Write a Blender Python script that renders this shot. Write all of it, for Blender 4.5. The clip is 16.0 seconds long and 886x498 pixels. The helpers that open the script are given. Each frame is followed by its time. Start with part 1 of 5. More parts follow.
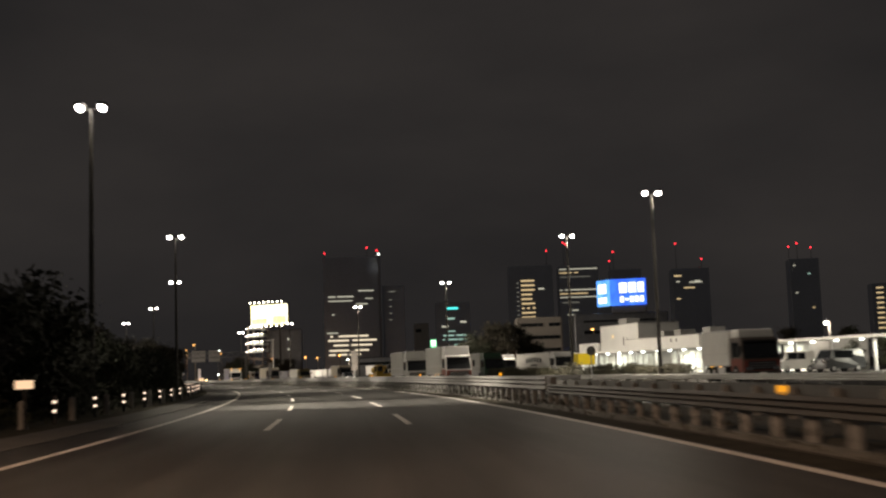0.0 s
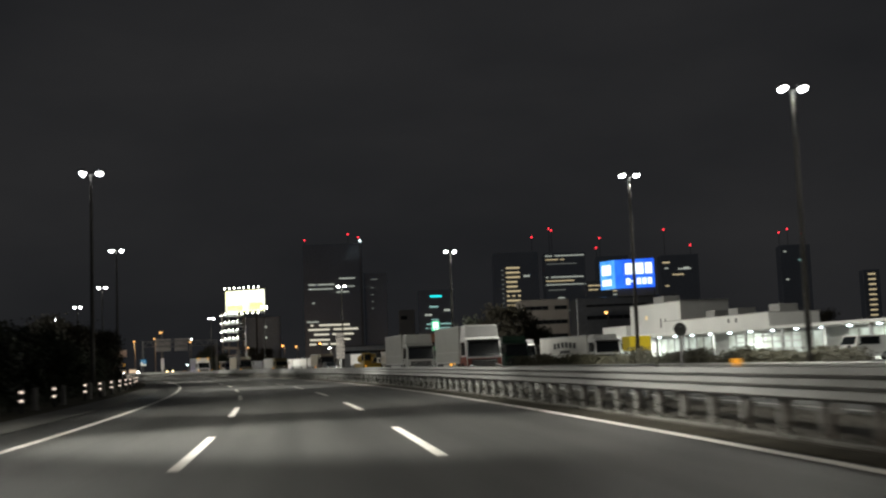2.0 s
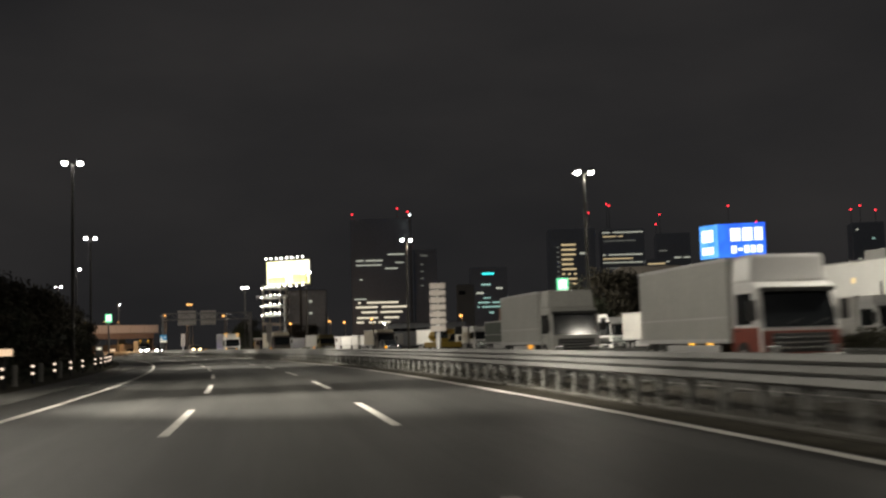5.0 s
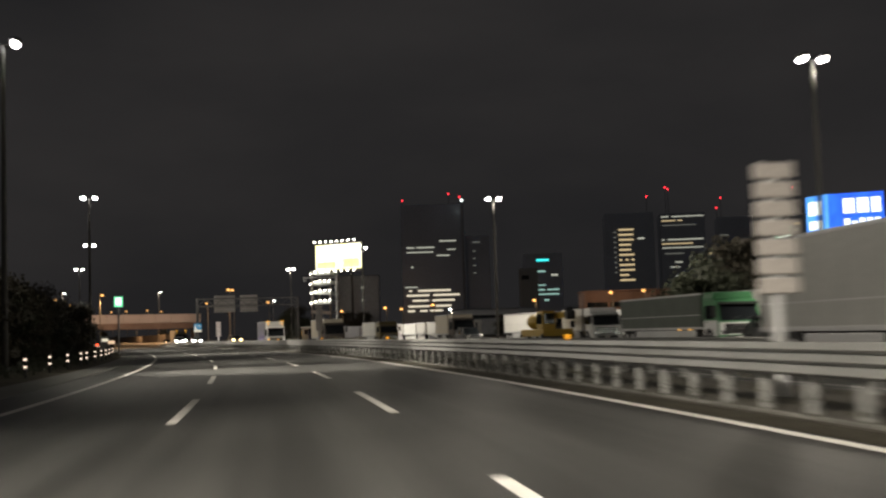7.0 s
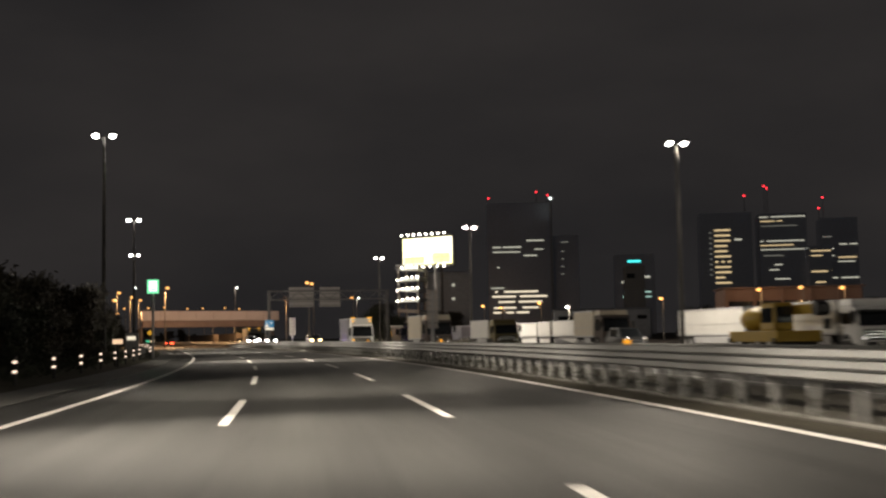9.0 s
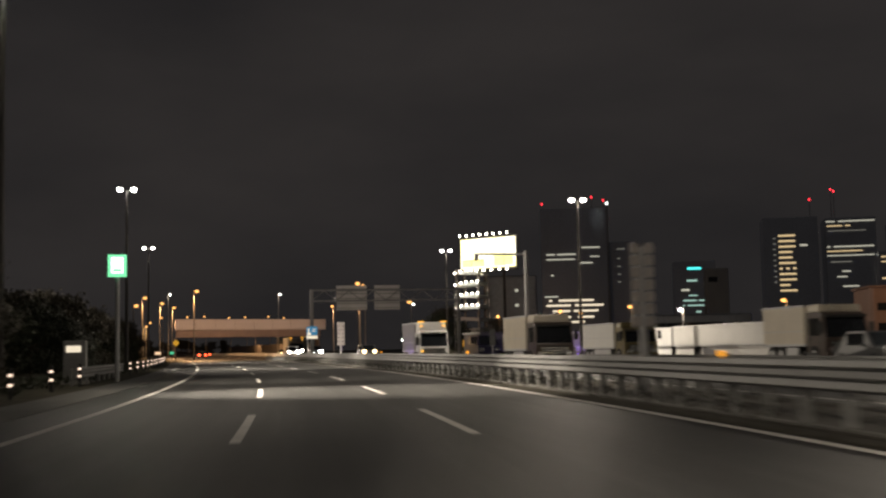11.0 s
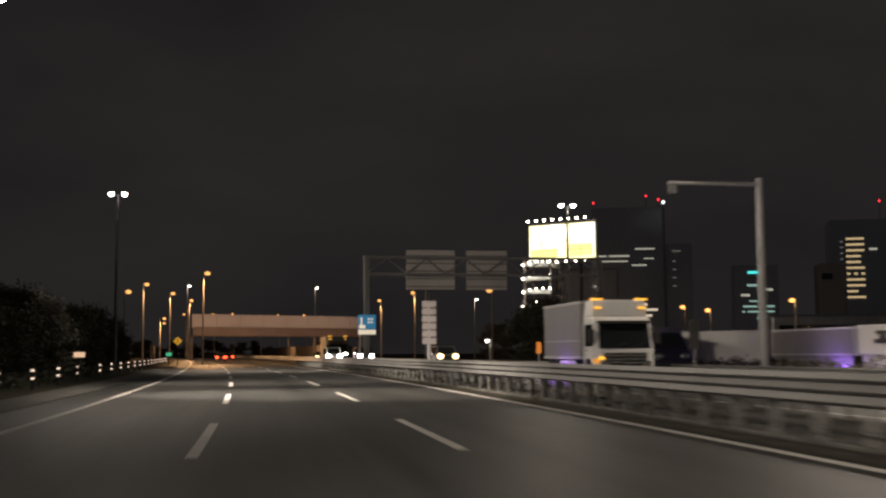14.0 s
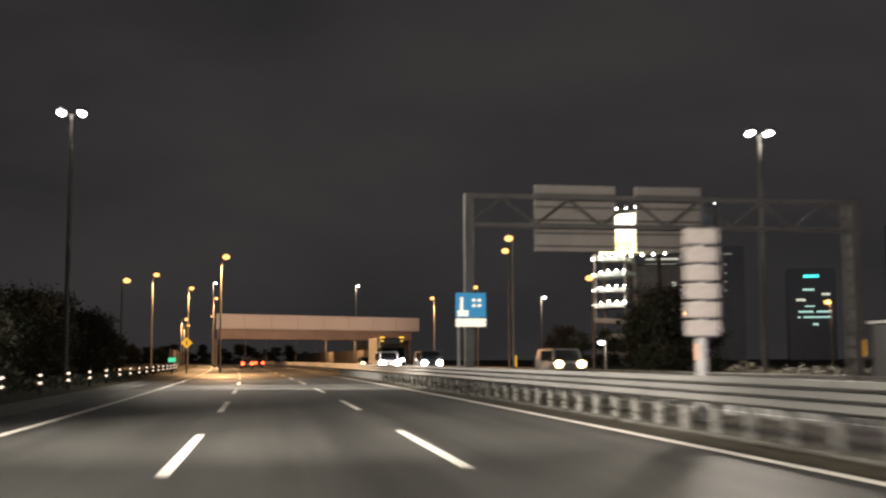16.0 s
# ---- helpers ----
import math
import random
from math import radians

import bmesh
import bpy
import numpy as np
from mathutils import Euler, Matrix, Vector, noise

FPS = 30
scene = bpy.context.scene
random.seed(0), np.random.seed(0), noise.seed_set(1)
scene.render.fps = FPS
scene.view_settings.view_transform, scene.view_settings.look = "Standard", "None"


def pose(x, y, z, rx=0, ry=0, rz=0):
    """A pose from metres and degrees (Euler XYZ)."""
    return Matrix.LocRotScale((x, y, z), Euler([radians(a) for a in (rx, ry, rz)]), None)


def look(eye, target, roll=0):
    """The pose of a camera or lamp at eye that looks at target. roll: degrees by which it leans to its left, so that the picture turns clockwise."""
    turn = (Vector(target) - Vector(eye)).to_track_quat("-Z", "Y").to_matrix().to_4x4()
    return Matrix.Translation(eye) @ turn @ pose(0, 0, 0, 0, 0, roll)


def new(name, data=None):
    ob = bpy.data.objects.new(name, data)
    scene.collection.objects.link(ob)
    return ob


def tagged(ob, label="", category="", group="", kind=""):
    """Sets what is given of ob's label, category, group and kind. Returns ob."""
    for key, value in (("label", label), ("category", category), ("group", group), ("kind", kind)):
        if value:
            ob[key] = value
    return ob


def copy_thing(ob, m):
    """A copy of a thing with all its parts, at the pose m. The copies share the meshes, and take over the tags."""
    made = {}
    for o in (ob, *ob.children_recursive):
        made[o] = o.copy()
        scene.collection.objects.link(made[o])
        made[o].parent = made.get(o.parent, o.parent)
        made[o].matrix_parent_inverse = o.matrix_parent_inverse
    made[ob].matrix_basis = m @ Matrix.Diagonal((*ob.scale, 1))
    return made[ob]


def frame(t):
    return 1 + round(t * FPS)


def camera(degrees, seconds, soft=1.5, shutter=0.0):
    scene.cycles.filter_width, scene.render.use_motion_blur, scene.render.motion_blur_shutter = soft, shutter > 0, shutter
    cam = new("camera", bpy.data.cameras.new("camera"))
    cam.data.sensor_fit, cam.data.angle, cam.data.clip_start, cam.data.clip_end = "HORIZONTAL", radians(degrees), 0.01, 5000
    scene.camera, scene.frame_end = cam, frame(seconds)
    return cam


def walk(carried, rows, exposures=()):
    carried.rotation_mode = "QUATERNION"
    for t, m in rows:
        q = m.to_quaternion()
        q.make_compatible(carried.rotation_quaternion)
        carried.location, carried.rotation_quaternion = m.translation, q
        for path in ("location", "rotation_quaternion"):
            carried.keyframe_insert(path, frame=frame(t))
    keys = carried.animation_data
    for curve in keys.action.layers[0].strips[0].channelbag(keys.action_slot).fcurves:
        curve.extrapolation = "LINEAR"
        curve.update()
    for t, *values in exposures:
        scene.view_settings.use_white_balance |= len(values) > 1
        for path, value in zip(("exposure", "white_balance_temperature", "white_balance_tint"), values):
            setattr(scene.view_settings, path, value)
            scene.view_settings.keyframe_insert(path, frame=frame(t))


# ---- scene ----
cam = camera(41.50, 16.0, 2.3, 0.95)
# seconds, x, y, z, yaw, pitch, roll
ROWS = [
    (0.0, -1.074, -0.004, 1.184, -2.549, 5.963, 1.999),
    (0.5, -1.358, 6.746, 1.184, -2.638, 5.989, 2.239),
    (1.0, -1.673, 13.578, 1.184, -3.033, 5.812, 2.440),
    (1.5, -2.002, 20.476, 1.184, -3.317, 5.540, 2.353),
    (2.0, -2.308, 27.456, 1.184, -3.492, 5.419, 2.192),
    (2.5, -2.704, 34.486, 1.184, -3.579, 5.421, 1.817),
    (3.0, -3.165, 41.532, 1.184, -3.184, 5.814, 1.488),
    (3.5, -3.644, 48.634, 1.184, -2.734, 5.704, 1.402),
    (4.0, -4.175, 55.755, 1.184, -2.265, 5.378, 1.409),
    (4.5, -4.771, 62.885, 1.184, -1.776, 4.945, 1.481),
    (5.0, -5.444, 70.013, 1.184, -1.267, 4.516, 1.588),
    (5.5, -6.207, 77.128, 1.184, -0.736, 4.200, 1.701),
    (6.0, -7.066, 84.230, 1.184, -0.142, 4.077, 1.870),
    (6.5, -8.035, 91.560, 1.184, 0.455, 4.026, 1.957),
    (7.0, -9.122, 99.010, 1.184, 1.114, 4.051, 1.864),
    (7.5, -10.335, 106.498, 1.184, 1.906, 4.028, 1.546),
    (8.0, -11.610, 113.790, 1.184, 2.911, 3.899, 1.348),
    (8.5, -12.955, 121.079, 1.184, 3.922, 3.971, 1.180),
    (9.0, -14.462, 128.877, 1.184, 5.062, 4.258, 1.080),
    (9.5, -16.027, 136.527, 1.184, 5.823, 4.448, 1.070),
    (10.0, -17.665, 144.108, 1.184, 6.447, 4.607, 1.101),
    (10.5, -19.373, 151.638, 1.184, 6.958, 4.734, 1.148),
    (11.0, -21.147, 159.138, 1.184, 7.383, 4.826, 1.184),
    (11.5, -22.988, 166.626, 1.184, 7.745, 4.883, 1.186),
    (12.0, -24.869, 174.093, 1.184, 7.887, 4.835, 1.115),
    (12.5, -26.871, 181.505, 1.184, 8.123, 4.813, 0.908),
    (13.0, -28.866, 188.892, 1.184, 8.600, 4.783, 0.957),
    (13.5, -31.013, 196.382, 1.184, 8.853, 4.889, 0.705),
    (14.0, -33.319, 204.112, 1.184, 9.157, 5.083, 0.364),
    (14.5, -35.512, 211.373, 1.184, 9.618, 5.242, 0.189),
    (15.0, -37.915, 219.057, 1.184, 10.036, 5.333, 0.218),
    (15.5, -40.287, 226.494, 1.184, 10.505, 5.359, -0.004),
    (16.0, -42.742, 234.053, 1.184, 10.872, 5.401, 0.180),
]
# seconds, stops, kelvin, tint
EXPOSURES = [(0.0, 0.6, 7700, 12), (0.5, 0.52, 7000, 8), (1.0, 0.25, 6400, 4), (2.5, 0.3, 6700, 6), (5.5, 0.5, 7100, 8), (6.0, 0.42, 7000, 8), (6.5, 1.0, 7100, 10), (7.0, 0.45, 7100, 9),
             (9.0, 0.55, 7400, 12), (11.5, 0.55, 7500, 13), (12.5, 0.56, 7400, 13), (13.0, 0.92, 7300, 13), (13.5, 0.15, 7400, 14), (14.0, 0.14, 7500, 15), (15.0, 0.5, 7200, 15), (15.5, 0.35, 7200, 14), (16.0, 1.05, 7200, 12)]
walk(cam, [(t, pose(x, y, z, 90 + p, r, w)) for t, x, y, z, w, p, r in ROWS], EXPOSURES)

# ---------- light ----------
world = bpy.data.worlds.new("night_sky")
scene.world = world
world.use_nodes = True
wn, wl = world.node_tree.nodes, world.node_tree.links
for n in list(wn):
    wn.remove(n)
w_out = wn.new("ShaderNodeOutputWorld")
w_bg = wn.new("ShaderNodeBackground")
w_tc = wn.new("ShaderNodeTexCoord")
w_map = wn.new("ShaderNodeMapping")
w_map.inputs["Scale"].default_value = (1.0, 1.0, 2.6)
w_noise = wn.new("ShaderNodeTexNoise")
w_noise.inputs["Scale"].default_value = 2.2
w_noise.inputs["Detail"].default_value = 5.0
w_ramp = wn.new("ShaderNodeValToRGB")
w_ramp.color_ramp.elements[0].position, w_ramp.color_ramp.elements[0].color = 0.32, (0.0125, 0.0128, 0.0148, 1)
w_ramp.color_ramp.elements[1].position, w_ramp.color_ramp.elements[1].color = 0.68, (0.0235, 0.0228, 0.0245, 1)
wl.new(w_tc.outputs["Generated"], w_map.inputs["Vector"])
wl.new(w_map.outputs["Vector"], w_noise.inputs["Vector"])
wl.new(w_noise.outputs["Fac"], w_ramp.inputs["Fac"])
wl.new(w_ramp.outputs["Color"], w_bg.inputs["Color"])
wl.new(w_bg.outputs["Background"], w_out.inputs["Surface"])
w_bg.inputs["Strength"].default_value = 0.8

BAND_LAMP = 24000.0   # W, the beam of each of a mast's two heads on the road
MAST_GLOW = 6700.0   # W, the wide light that a mast throws over the lanes
SODIUM_LAMP = 9000.0
COOL = (1.0, 0.955, 0.88)
SODIUM = (1.0, 0.58, 0.28)
SODIUM_PALE = (1.0, 0.68, 0.5)


# ---------- road plan ----------
# curvature (1/m) every 30 m along the dashed line between the middle and the right lane
K_S = np.arange(-30.0, 481.0, 30.0)
K_V = np.array([0.000661, 0.00102, 0.001378, 0.0015, 0.001402, 0.001376, 0.001357, 0.001432, 0.001261,
                0.000705, 0.000437, 0.000303, 0.000219, 0.0002, 0.0002, 0.0002, 0.0002, 0.0002])
START = math.radians(0.556)   # heading at s = 0
STEP = 1.5
S_G = np.arange(-60.0, 700.0, STEP)
_k = np.interp(S_G, K_S, K_V)
_psi = np.concatenate([[0], np.cumsum((_k[1:] + _k[:-1]) / 2 * STEP)])
_psi += START - np.interp(0.0, S_G, _psi)
_mid = (_psi[1:] + _psi[:-1]) / 2
_x = np.concatenate([[0], np.cumsum(-np.sin(_mid) * STEP)])
_y = np.concatenate([[0], np.cumsum(np.cos(_mid) * STEP)])
_x -= np.interp(0.0, S_G, _x)
_y -= np.interp(0.0, S_G, _y)


def heading(s):
    return float(np.interp(s, S_G, _psi))


def rp(s, off, z=0.0):
    """World place at s metres along the road, off metres to the left of the right dashed line."""
    p = heading(s)
    return Vector((float(np.interp(s, S_G, _x)) - math.cos(p) * off, float(np.interp(s, S_G, _y)) - math.sin(p) * off, z))


def road_pose(s, off, z=0.0, turn=0.0):
    v = rp(s, off, z)
    return pose(v.x, v.y, v.z, 0, 0, math.degrees(heading(s)) + turn)


# ---------- materials ----------
def surf(name, col, rough=0.6, metal=0.0, var=0.25, big=0.4, fine=25.0, bump=0.15, spec=0.5):
    m = bpy.data.materials.new(name)
    m.use_nodes = True
    nt, b = m.node_tree, m.node_tree.nodes["Principled BSDF"]
    tc = nt.nodes.new("ShaderNodeTexCoord")
    n1, n2 = nt.nodes.new("ShaderNodeTexNoise"), nt.nodes.new("ShaderNodeTexNoise")
    n1.inputs["Scale"].default_value, n1.inputs["Detail"].default_value = big, 4.0
    n2.inputs["Scale"].default_value, n2.inputs["Detail"].default_value = fine, 3.0
    add = nt.nodes.new("ShaderNodeMath")
    add.operation = "ADD"
    mul = nt.nodes.new("ShaderNodeMath")
    mul.operation, mul.inputs[1].default_value = "MULTIPLY", 0.5
    mix = nt.nodes.new("ShaderNodeMix")
    mix.data_type = "RGBA"
    mix.inputs["A"].default_value = (*[c * (1 - var) for c in col], 1)
    mix.inputs["B"].default_value = (*[min(1, c * (1 + var)) for c in col], 1)
    for n in (n1, n2):
        nt.links.new(tc.outputs["Object"], n.inputs["Vector"])
    nt.links.new(n1.outputs["Fac"], add.inputs[0])
    nt.links.new(n2.outputs["Fac"], add.inputs[1])
    nt.links.new(add.outputs[0], mul.inputs[0])
    ramp = nt.nodes.new("ShaderNodeMapRange")
    ramp.inputs["From Min"].default_value, ramp.inputs["From Max"].default_value = 0.33, 0.67
    nt.links.new(mul.outputs[0], ramp.inputs["Value"])
    nt.links.new(ramp.outputs["Result"], mix.inputs["Factor"])
    nt.links.new(mix.outputs["Result"], b.inputs["Base Color"])
    bp = nt.nodes.new("ShaderNodeBump")
    bp.inputs["Strength"].default_value, bp.inputs["Distance"].default_value = bump, 0.02
    nt.links.new(n2.outputs["Fac"], bp.inputs["Height"])
    nt.links.new(bp.outputs["Normal"], b.inputs["Normal"])
    b.inputs["Roughness"].default_value, b.inputs["Metallic"].default_value = rough, metal
    b.inputs["Specular IOR Level"].default_value = spec
    return m


def glow(name, col, strength):
    m = bpy.data.materials.new(name)
    m.use_nodes = True
    nt = m.node_tree
    b = nt.nodes["Principled BSDF"]
    b.inputs["Base Color"].default_value = (*[0.5 * c for c in col], 1)
    b.inputs["Emission Color"].default_value = (*col, 1)
    b.inputs["Emission Strength"].default_value = strength
    m.cycles.emission_sampling = "NONE"
    return m


def uneven_glow(name, col_a, col_b, strength, scale=0.6):
    """An emissive panel, window or lit surface whose light varies over it."""
    m = glow(name, col_a, strength)
    nt, b = m.node_tree, m.node_tree.nodes["Principled BSDF"]
    tc, n = nt.nodes.new("ShaderNodeTexCoord"), nt.nodes.new("ShaderNodeTexNoise")
    n.inputs["Scale"].default_value = scale
    mix = nt.nodes.new("ShaderNodeMix")
    mix.data_type = "RGBA"
    mix.inputs["A"].default_value, mix.inputs["B"].default_value = (*col_a, 1), (*col_b, 1)
    r = nt.nodes.new("ShaderNodeMapRange")
    r.inputs["From Min"].default_value, r.inputs["From Max"].default_value = 0.4, 0.6
    nt.links.new(tc.outputs["Object"], n.inputs["Vector"])
    nt.links.new(n.outputs["Fac"], r.inputs["Value"])
    nt.links.new(r.outputs["Result"], mix.inputs["Factor"])
    nt.links.new(mix.outputs["Result"], b.inputs["Emission Color"])
    return m


def lane_asphalt(name, col):
    """Asphalt with wheel tracks and patches that follow the lanes."""
    m = surf(name, col, 0.5, 0, 0.16, 0.25, 60.0, 0.35, 0.45)
    nt, b = m.node_tree, m.node_tree.nodes["Principled BSDF"]
    base = b.inputs["Base Color"].links[0].from_socket
    uv = nt.nodes.new("ShaderNodeUVMap")
    uv.uv_map = "lane"
    tot = None
    for sx, sy, lo, hi, det in ((1.5, 0.03, 0.66, 1.34, 3.0), (0.22, 0.11, 0.72, 1.28, 5.0), (7.0, 0.22, 0.9, 1.1, 4.0)):
        mp, nz, rg = nt.nodes.new("ShaderNodeMapping"), nt.nodes.new("ShaderNodeTexNoise"), nt.nodes.new("ShaderNodeMapRange")
        mp.inputs["Scale"].default_value = (sx, sy, 1.0)
        nz.inputs["Scale"].default_value, nz.inputs["Detail"].default_value = 1.0, det
        rg.inputs["From Min"].default_value, rg.inputs["From Max"].default_value = 0.32, 0.68
        rg.inputs["To Min"].default_value, rg.inputs["To Max"].default_value = lo, hi
        nt.links.new(uv.outputs["UV"], mp.inputs["Vector"])
        nt.links.new(mp.outputs["Vector"], nz.inputs["Vector"])
        nt.links.new(nz.outputs["Fac"], rg.inputs["Value"])
        if tot is None:
            tot = rg.outputs["Result"]
        else:
            mu = nt.nodes.new("ShaderNodeMath")
            mu.operation = "MULTIPLY"
            nt.links.new(tot, mu.inputs[0])
            nt.links.new(rg.outputs["Result"], mu.inputs[1])
            tot = mu.outputs[0]
    sc = nt.nodes.new("ShaderNodeVectorMath")
    sc.operation = "SCALE"
    nt.links.new(base, sc.inputs[0])
    nt.links.new(tot, sc.inputs["Scale"])
    nt.links.new(sc.outputs["Vector"], b.inputs["Base Color"])
    return m


ASPHALT = lane_asphalt("asphalt", (0.0455, 0.0452, 0.043))
ASPHALT_OLD = surf("asphalt_old", (0.072, 0.068, 0.064), 0.7, 0, 0.2, 0.3, 50.0, 0.3, 0.35)
PAINT = surf("road_paint", (0.68, 0.66, 0.62), 0.6, 0, 0.22, 1.5, 40.0, 0.2)
GRASS = surf("verge_grass", (0.066, 0.062, 0.045), 0.9, 0, 0.5, 0.6, 12.0, 0.6, 0.1)
SOIL = surf("dark_soil", (0.05, 0.045, 0.036), 0.95, 0, 0.4, 0.05, 3.0, 0.4, 0.1)
CONCRETE = surf("concrete", (0.3, 0.29, 0.27), 0.8, 0, 0.25, 0.3, 14.0, 0.25)
SHOULDER = surf("worn_shoulder_concrete", (0.13, 0.128, 0.12), 0.85, 0, 0.3, 0.35, 14.0, 0.3)
KERB = surf("median_soil", (0.04, 0.035, 0.027), 0.85, 0, 0.3, 0.6, 18.0, 0.3)
STEEL = surf("galvanised_steel", (0.5, 0.5, 0.5), 0.45, 0.35, 0.18, 0.5, 20.0, 0.08)
RAIL_PAINT = surf("weathered_rail_paint", (0.2, 0.2, 0.195), 0.5, 0.15, 0.25, 0.6, 22.0, 0.1)
RAIL_PALE = surf("pale_rail_paint", (0.5, 0.5, 0.48), 0.5, 0.1, 0.15, 0.6, 22.0, 0.1)
RAIL_DARK = surf("dark_rail_steel", (0.10, 0.10, 0.095), 0.6, 0.2, 0.3, 0.6, 22.0, 0.1)
KERB_LIP = surf("kerb_lip_concrete", (0.13, 0.127, 0.115), 0.85, 0, 0.6, 0.7, 16.0, 0.3)
DELIN = surf("dark_post_paint", (0.03, 0.03, 0.03), 0.6, 0.0, 0.3, 1.2, 22.0, 0.1)
GUTTER = surf("gutter_dirt", (0.042, 0.038, 0.029), 0.9, 0, 0.5, 1.6, 14.0, 0.4, 0.1)
POST_PAINT = surf("post_paint", (0.23, 0.23, 0.22), 0.55, 0.0, 0.3, 1.2, 22.0, 0.1)
DARK_STEEL = surf("dark_steel", (0.12, 0.12, 0.125), 0.5, 0.3, 0.2, 0.6, 20.0, 0.08)
GANTRY = surf("dull_gantry_paint", (0.14, 0.137, 0.133), 0.6, 0.1, 0.25, 0.5, 16.0, 0.08)
POLE_DARK = surf("brown_pole_paint", (0.045, 0.042, 0.038), 0.6, 0.1, 0.2, 0.6, 20.0, 0.05)
POLE_PALE = surf("pale_pole_paint", (0.17, 0.16, 0.145), 0.55, 0.1, 0.2, 0.6, 20.0, 0.05)
SIGN_BACK = surf("sign_back_aluminium", (0.5, 0.46, 0.43), 0.5, 0.2, 0.15, 0.5, 15.0, 0.06)
GANTRY_SIGN = surf("gantry_sign_back", (0.36, 0.335, 0.315), 0.5, 0.2, 0.15, 0.5, 15.0, 0.06)
WHITE_WALL = surf("white_plaster", (0.66, 0.66, 0.64), 0.75, 0, 0.1, 0.25, 8.0, 0.1)
GREY_WALL = surf("grey_plaster", (0.3, 0.3, 0.29), 0.8, 0, 0.15, 0.2, 8.0, 0.1)
BRICK_WALL = surf("red_brown_plaster", (0.2, 0.125, 0.1), 0.85, 0, 0.2, 0.3, 10.0, 0.2)
# piers and walls: concrete much darker than the deck's
PIER = surf("dark_concrete", (0.11, 0.09, 0.078), 0.85, 0, 0.35, 0.25, 9.0, 0.2)
BRIDGE = surf("bridge_concrete", (0.46, 0.42, 0.4), 0.8, 0, 0.14, 0.12, 6.0, 0.15)
# girder brown, darkened to carry the shade below the deck
GIRDER = surf("brown_girder_paint_shaded", (0.2, 0.145, 0.12), 0.6, 0.1, 0.2, 0.4, 12.0, 0.1)
TOWER = surf("reflecting_curtain_wall", (0.58, 0.63, 0.7), 0.32, 0.9, 0.15, 0.02, 0.6, 0.0)
PALE_BLOCK = surf("pale_office_render", (0.34, 0.31, 0.28), 0.8, 0, 0.15, 0.2, 6.0, 0.1)
BLOCK_GLASS = surf("dark_block_cladding", (0.27, 0.28, 0.3), 0.4, 0.9, 0.2, 0.05, 1.0, 0.0)
BARK = surf("bark", (0.07, 0.05, 0.035), 0.9, 0, 0.3, 2.0, 20.0, 0.5)
LEAF = surf("leaf", (0.035, 0.041, 0.023), 0.65, 0, 0.45, 0.7, 6.0, 0.2)
LEAF_WEED = surf("weed", (0.03, 0.028, 0.017), 0.8, 0, 0.4, 0.7, 6.0, 0.2)
LEAF_DRY = surf("leaf_dry", (0.045, 0.039, 0.025), 0.7, 0, 0.45, 0.7, 6.0, 0.2)
TYRE = surf("tyre_rubber", (0.02, 0.02, 0.02), 0.85, 0, 0.2, 3.0, 30.0, 0.2)
RIM = surf("rim_steel", (0.45, 0.45, 0.45), 0.4, 0.7, 0.1, 3.0, 30.0, 0.05)
GLASS_DARK = surf("dark_window_glass", (0.012, 0.014, 0.016), 0.08, 0, 0.1, 0.5, 5.0, 0.0, 0.6)
BLACK_TRIM = surf("black_trim", (0.02, 0.02, 0.02), 0.55, 0, 0.2, 2.0, 20.0, 0.1)
BOX_WHITE = surf("white_cargo_panel", (0.62, 0.61, 0.58), 0.45, 0, 0.08, 0.7, 6.0, 0.05)
BOX_GREY = surf("grey_cargo_panel", (0.36, 0.36, 0.34), 0.5, 0.1, 0.12, 0.7, 6.0, 0.05)
BOX_DULL = surf("dull_grey_cargo_panel", (0.23, 0.225, 0.23), 0.5, 0.1, 0.12, 0.7, 6.0, 0.05)
BOX_CREAM = surf("cream_cargo_panel", (0.58, 0.52, 0.42), 0.5, 0, 0.1, 0.7, 6.0, 0.05)
CAB_WHITE = surf("white_cab_paint", (0.66, 0.66, 0.65), 0.3, 0, 0.06, 1.0, 8.0, 0.02)
CAB_RED = surf("red_cab_paint", (0.2, 0.05, 0.035), 0.3, 0, 0.1, 1.0, 8.0, 0.02)
TARP_GREEN = surf("green_tarpaulin", (0.085, 0.098, 0.085), 0.7, 0, 0.2, 0.8, 9.0, 0.3)
CAB_GREEN = surf("green_cab_paint", (0.05, 0.17, 0.075), 0.3, 0, 0.1, 1.0, 8.0, 0.02)
CAB_DARK = surf("dark_cab_paint", (0.03, 0.032, 0.035), 0.3, 0, 0.1, 1.0, 8.0, 0.02)
YELLOW_SKIP = surf("bright_yellow_paint", (0.62, 0.47, 0.02), 0.5, 0, 0.12, 1.0, 10.0, 0.05)
YELLOW = surf("yellow_machine_paint", (0.36, 0.23, 0.03), 0.45, 0, 0.15, 1.0, 10.0, 0.05)
# unlit reflective plates; the emission imitates headlights shining back
SIGN_YELLOW = glow("yellow_retro_glow", (1.0, 0.55, 0.06), 0.4)
CHROME = surf("bright_metal", (0.7, 0.7, 0.7), 0.2, 1.0, 0.05, 1.0, 10.0, 0.0)
LENS_WHITE = glow("white_lamp_lens", (0.95, 0.98, 1.0), 40.0)
LENS_SODIUM = glow("sodium_lamp_lens", (1.0, 0.5, 0.16), 1.35)
LENS_MAST = glow("mast_top_lamp", (0.8, 0.95, 1.0), 2.5)
LENS_SMALL = glow("small_white_lamp", (0.8, 0.95, 1.0), 8.0)
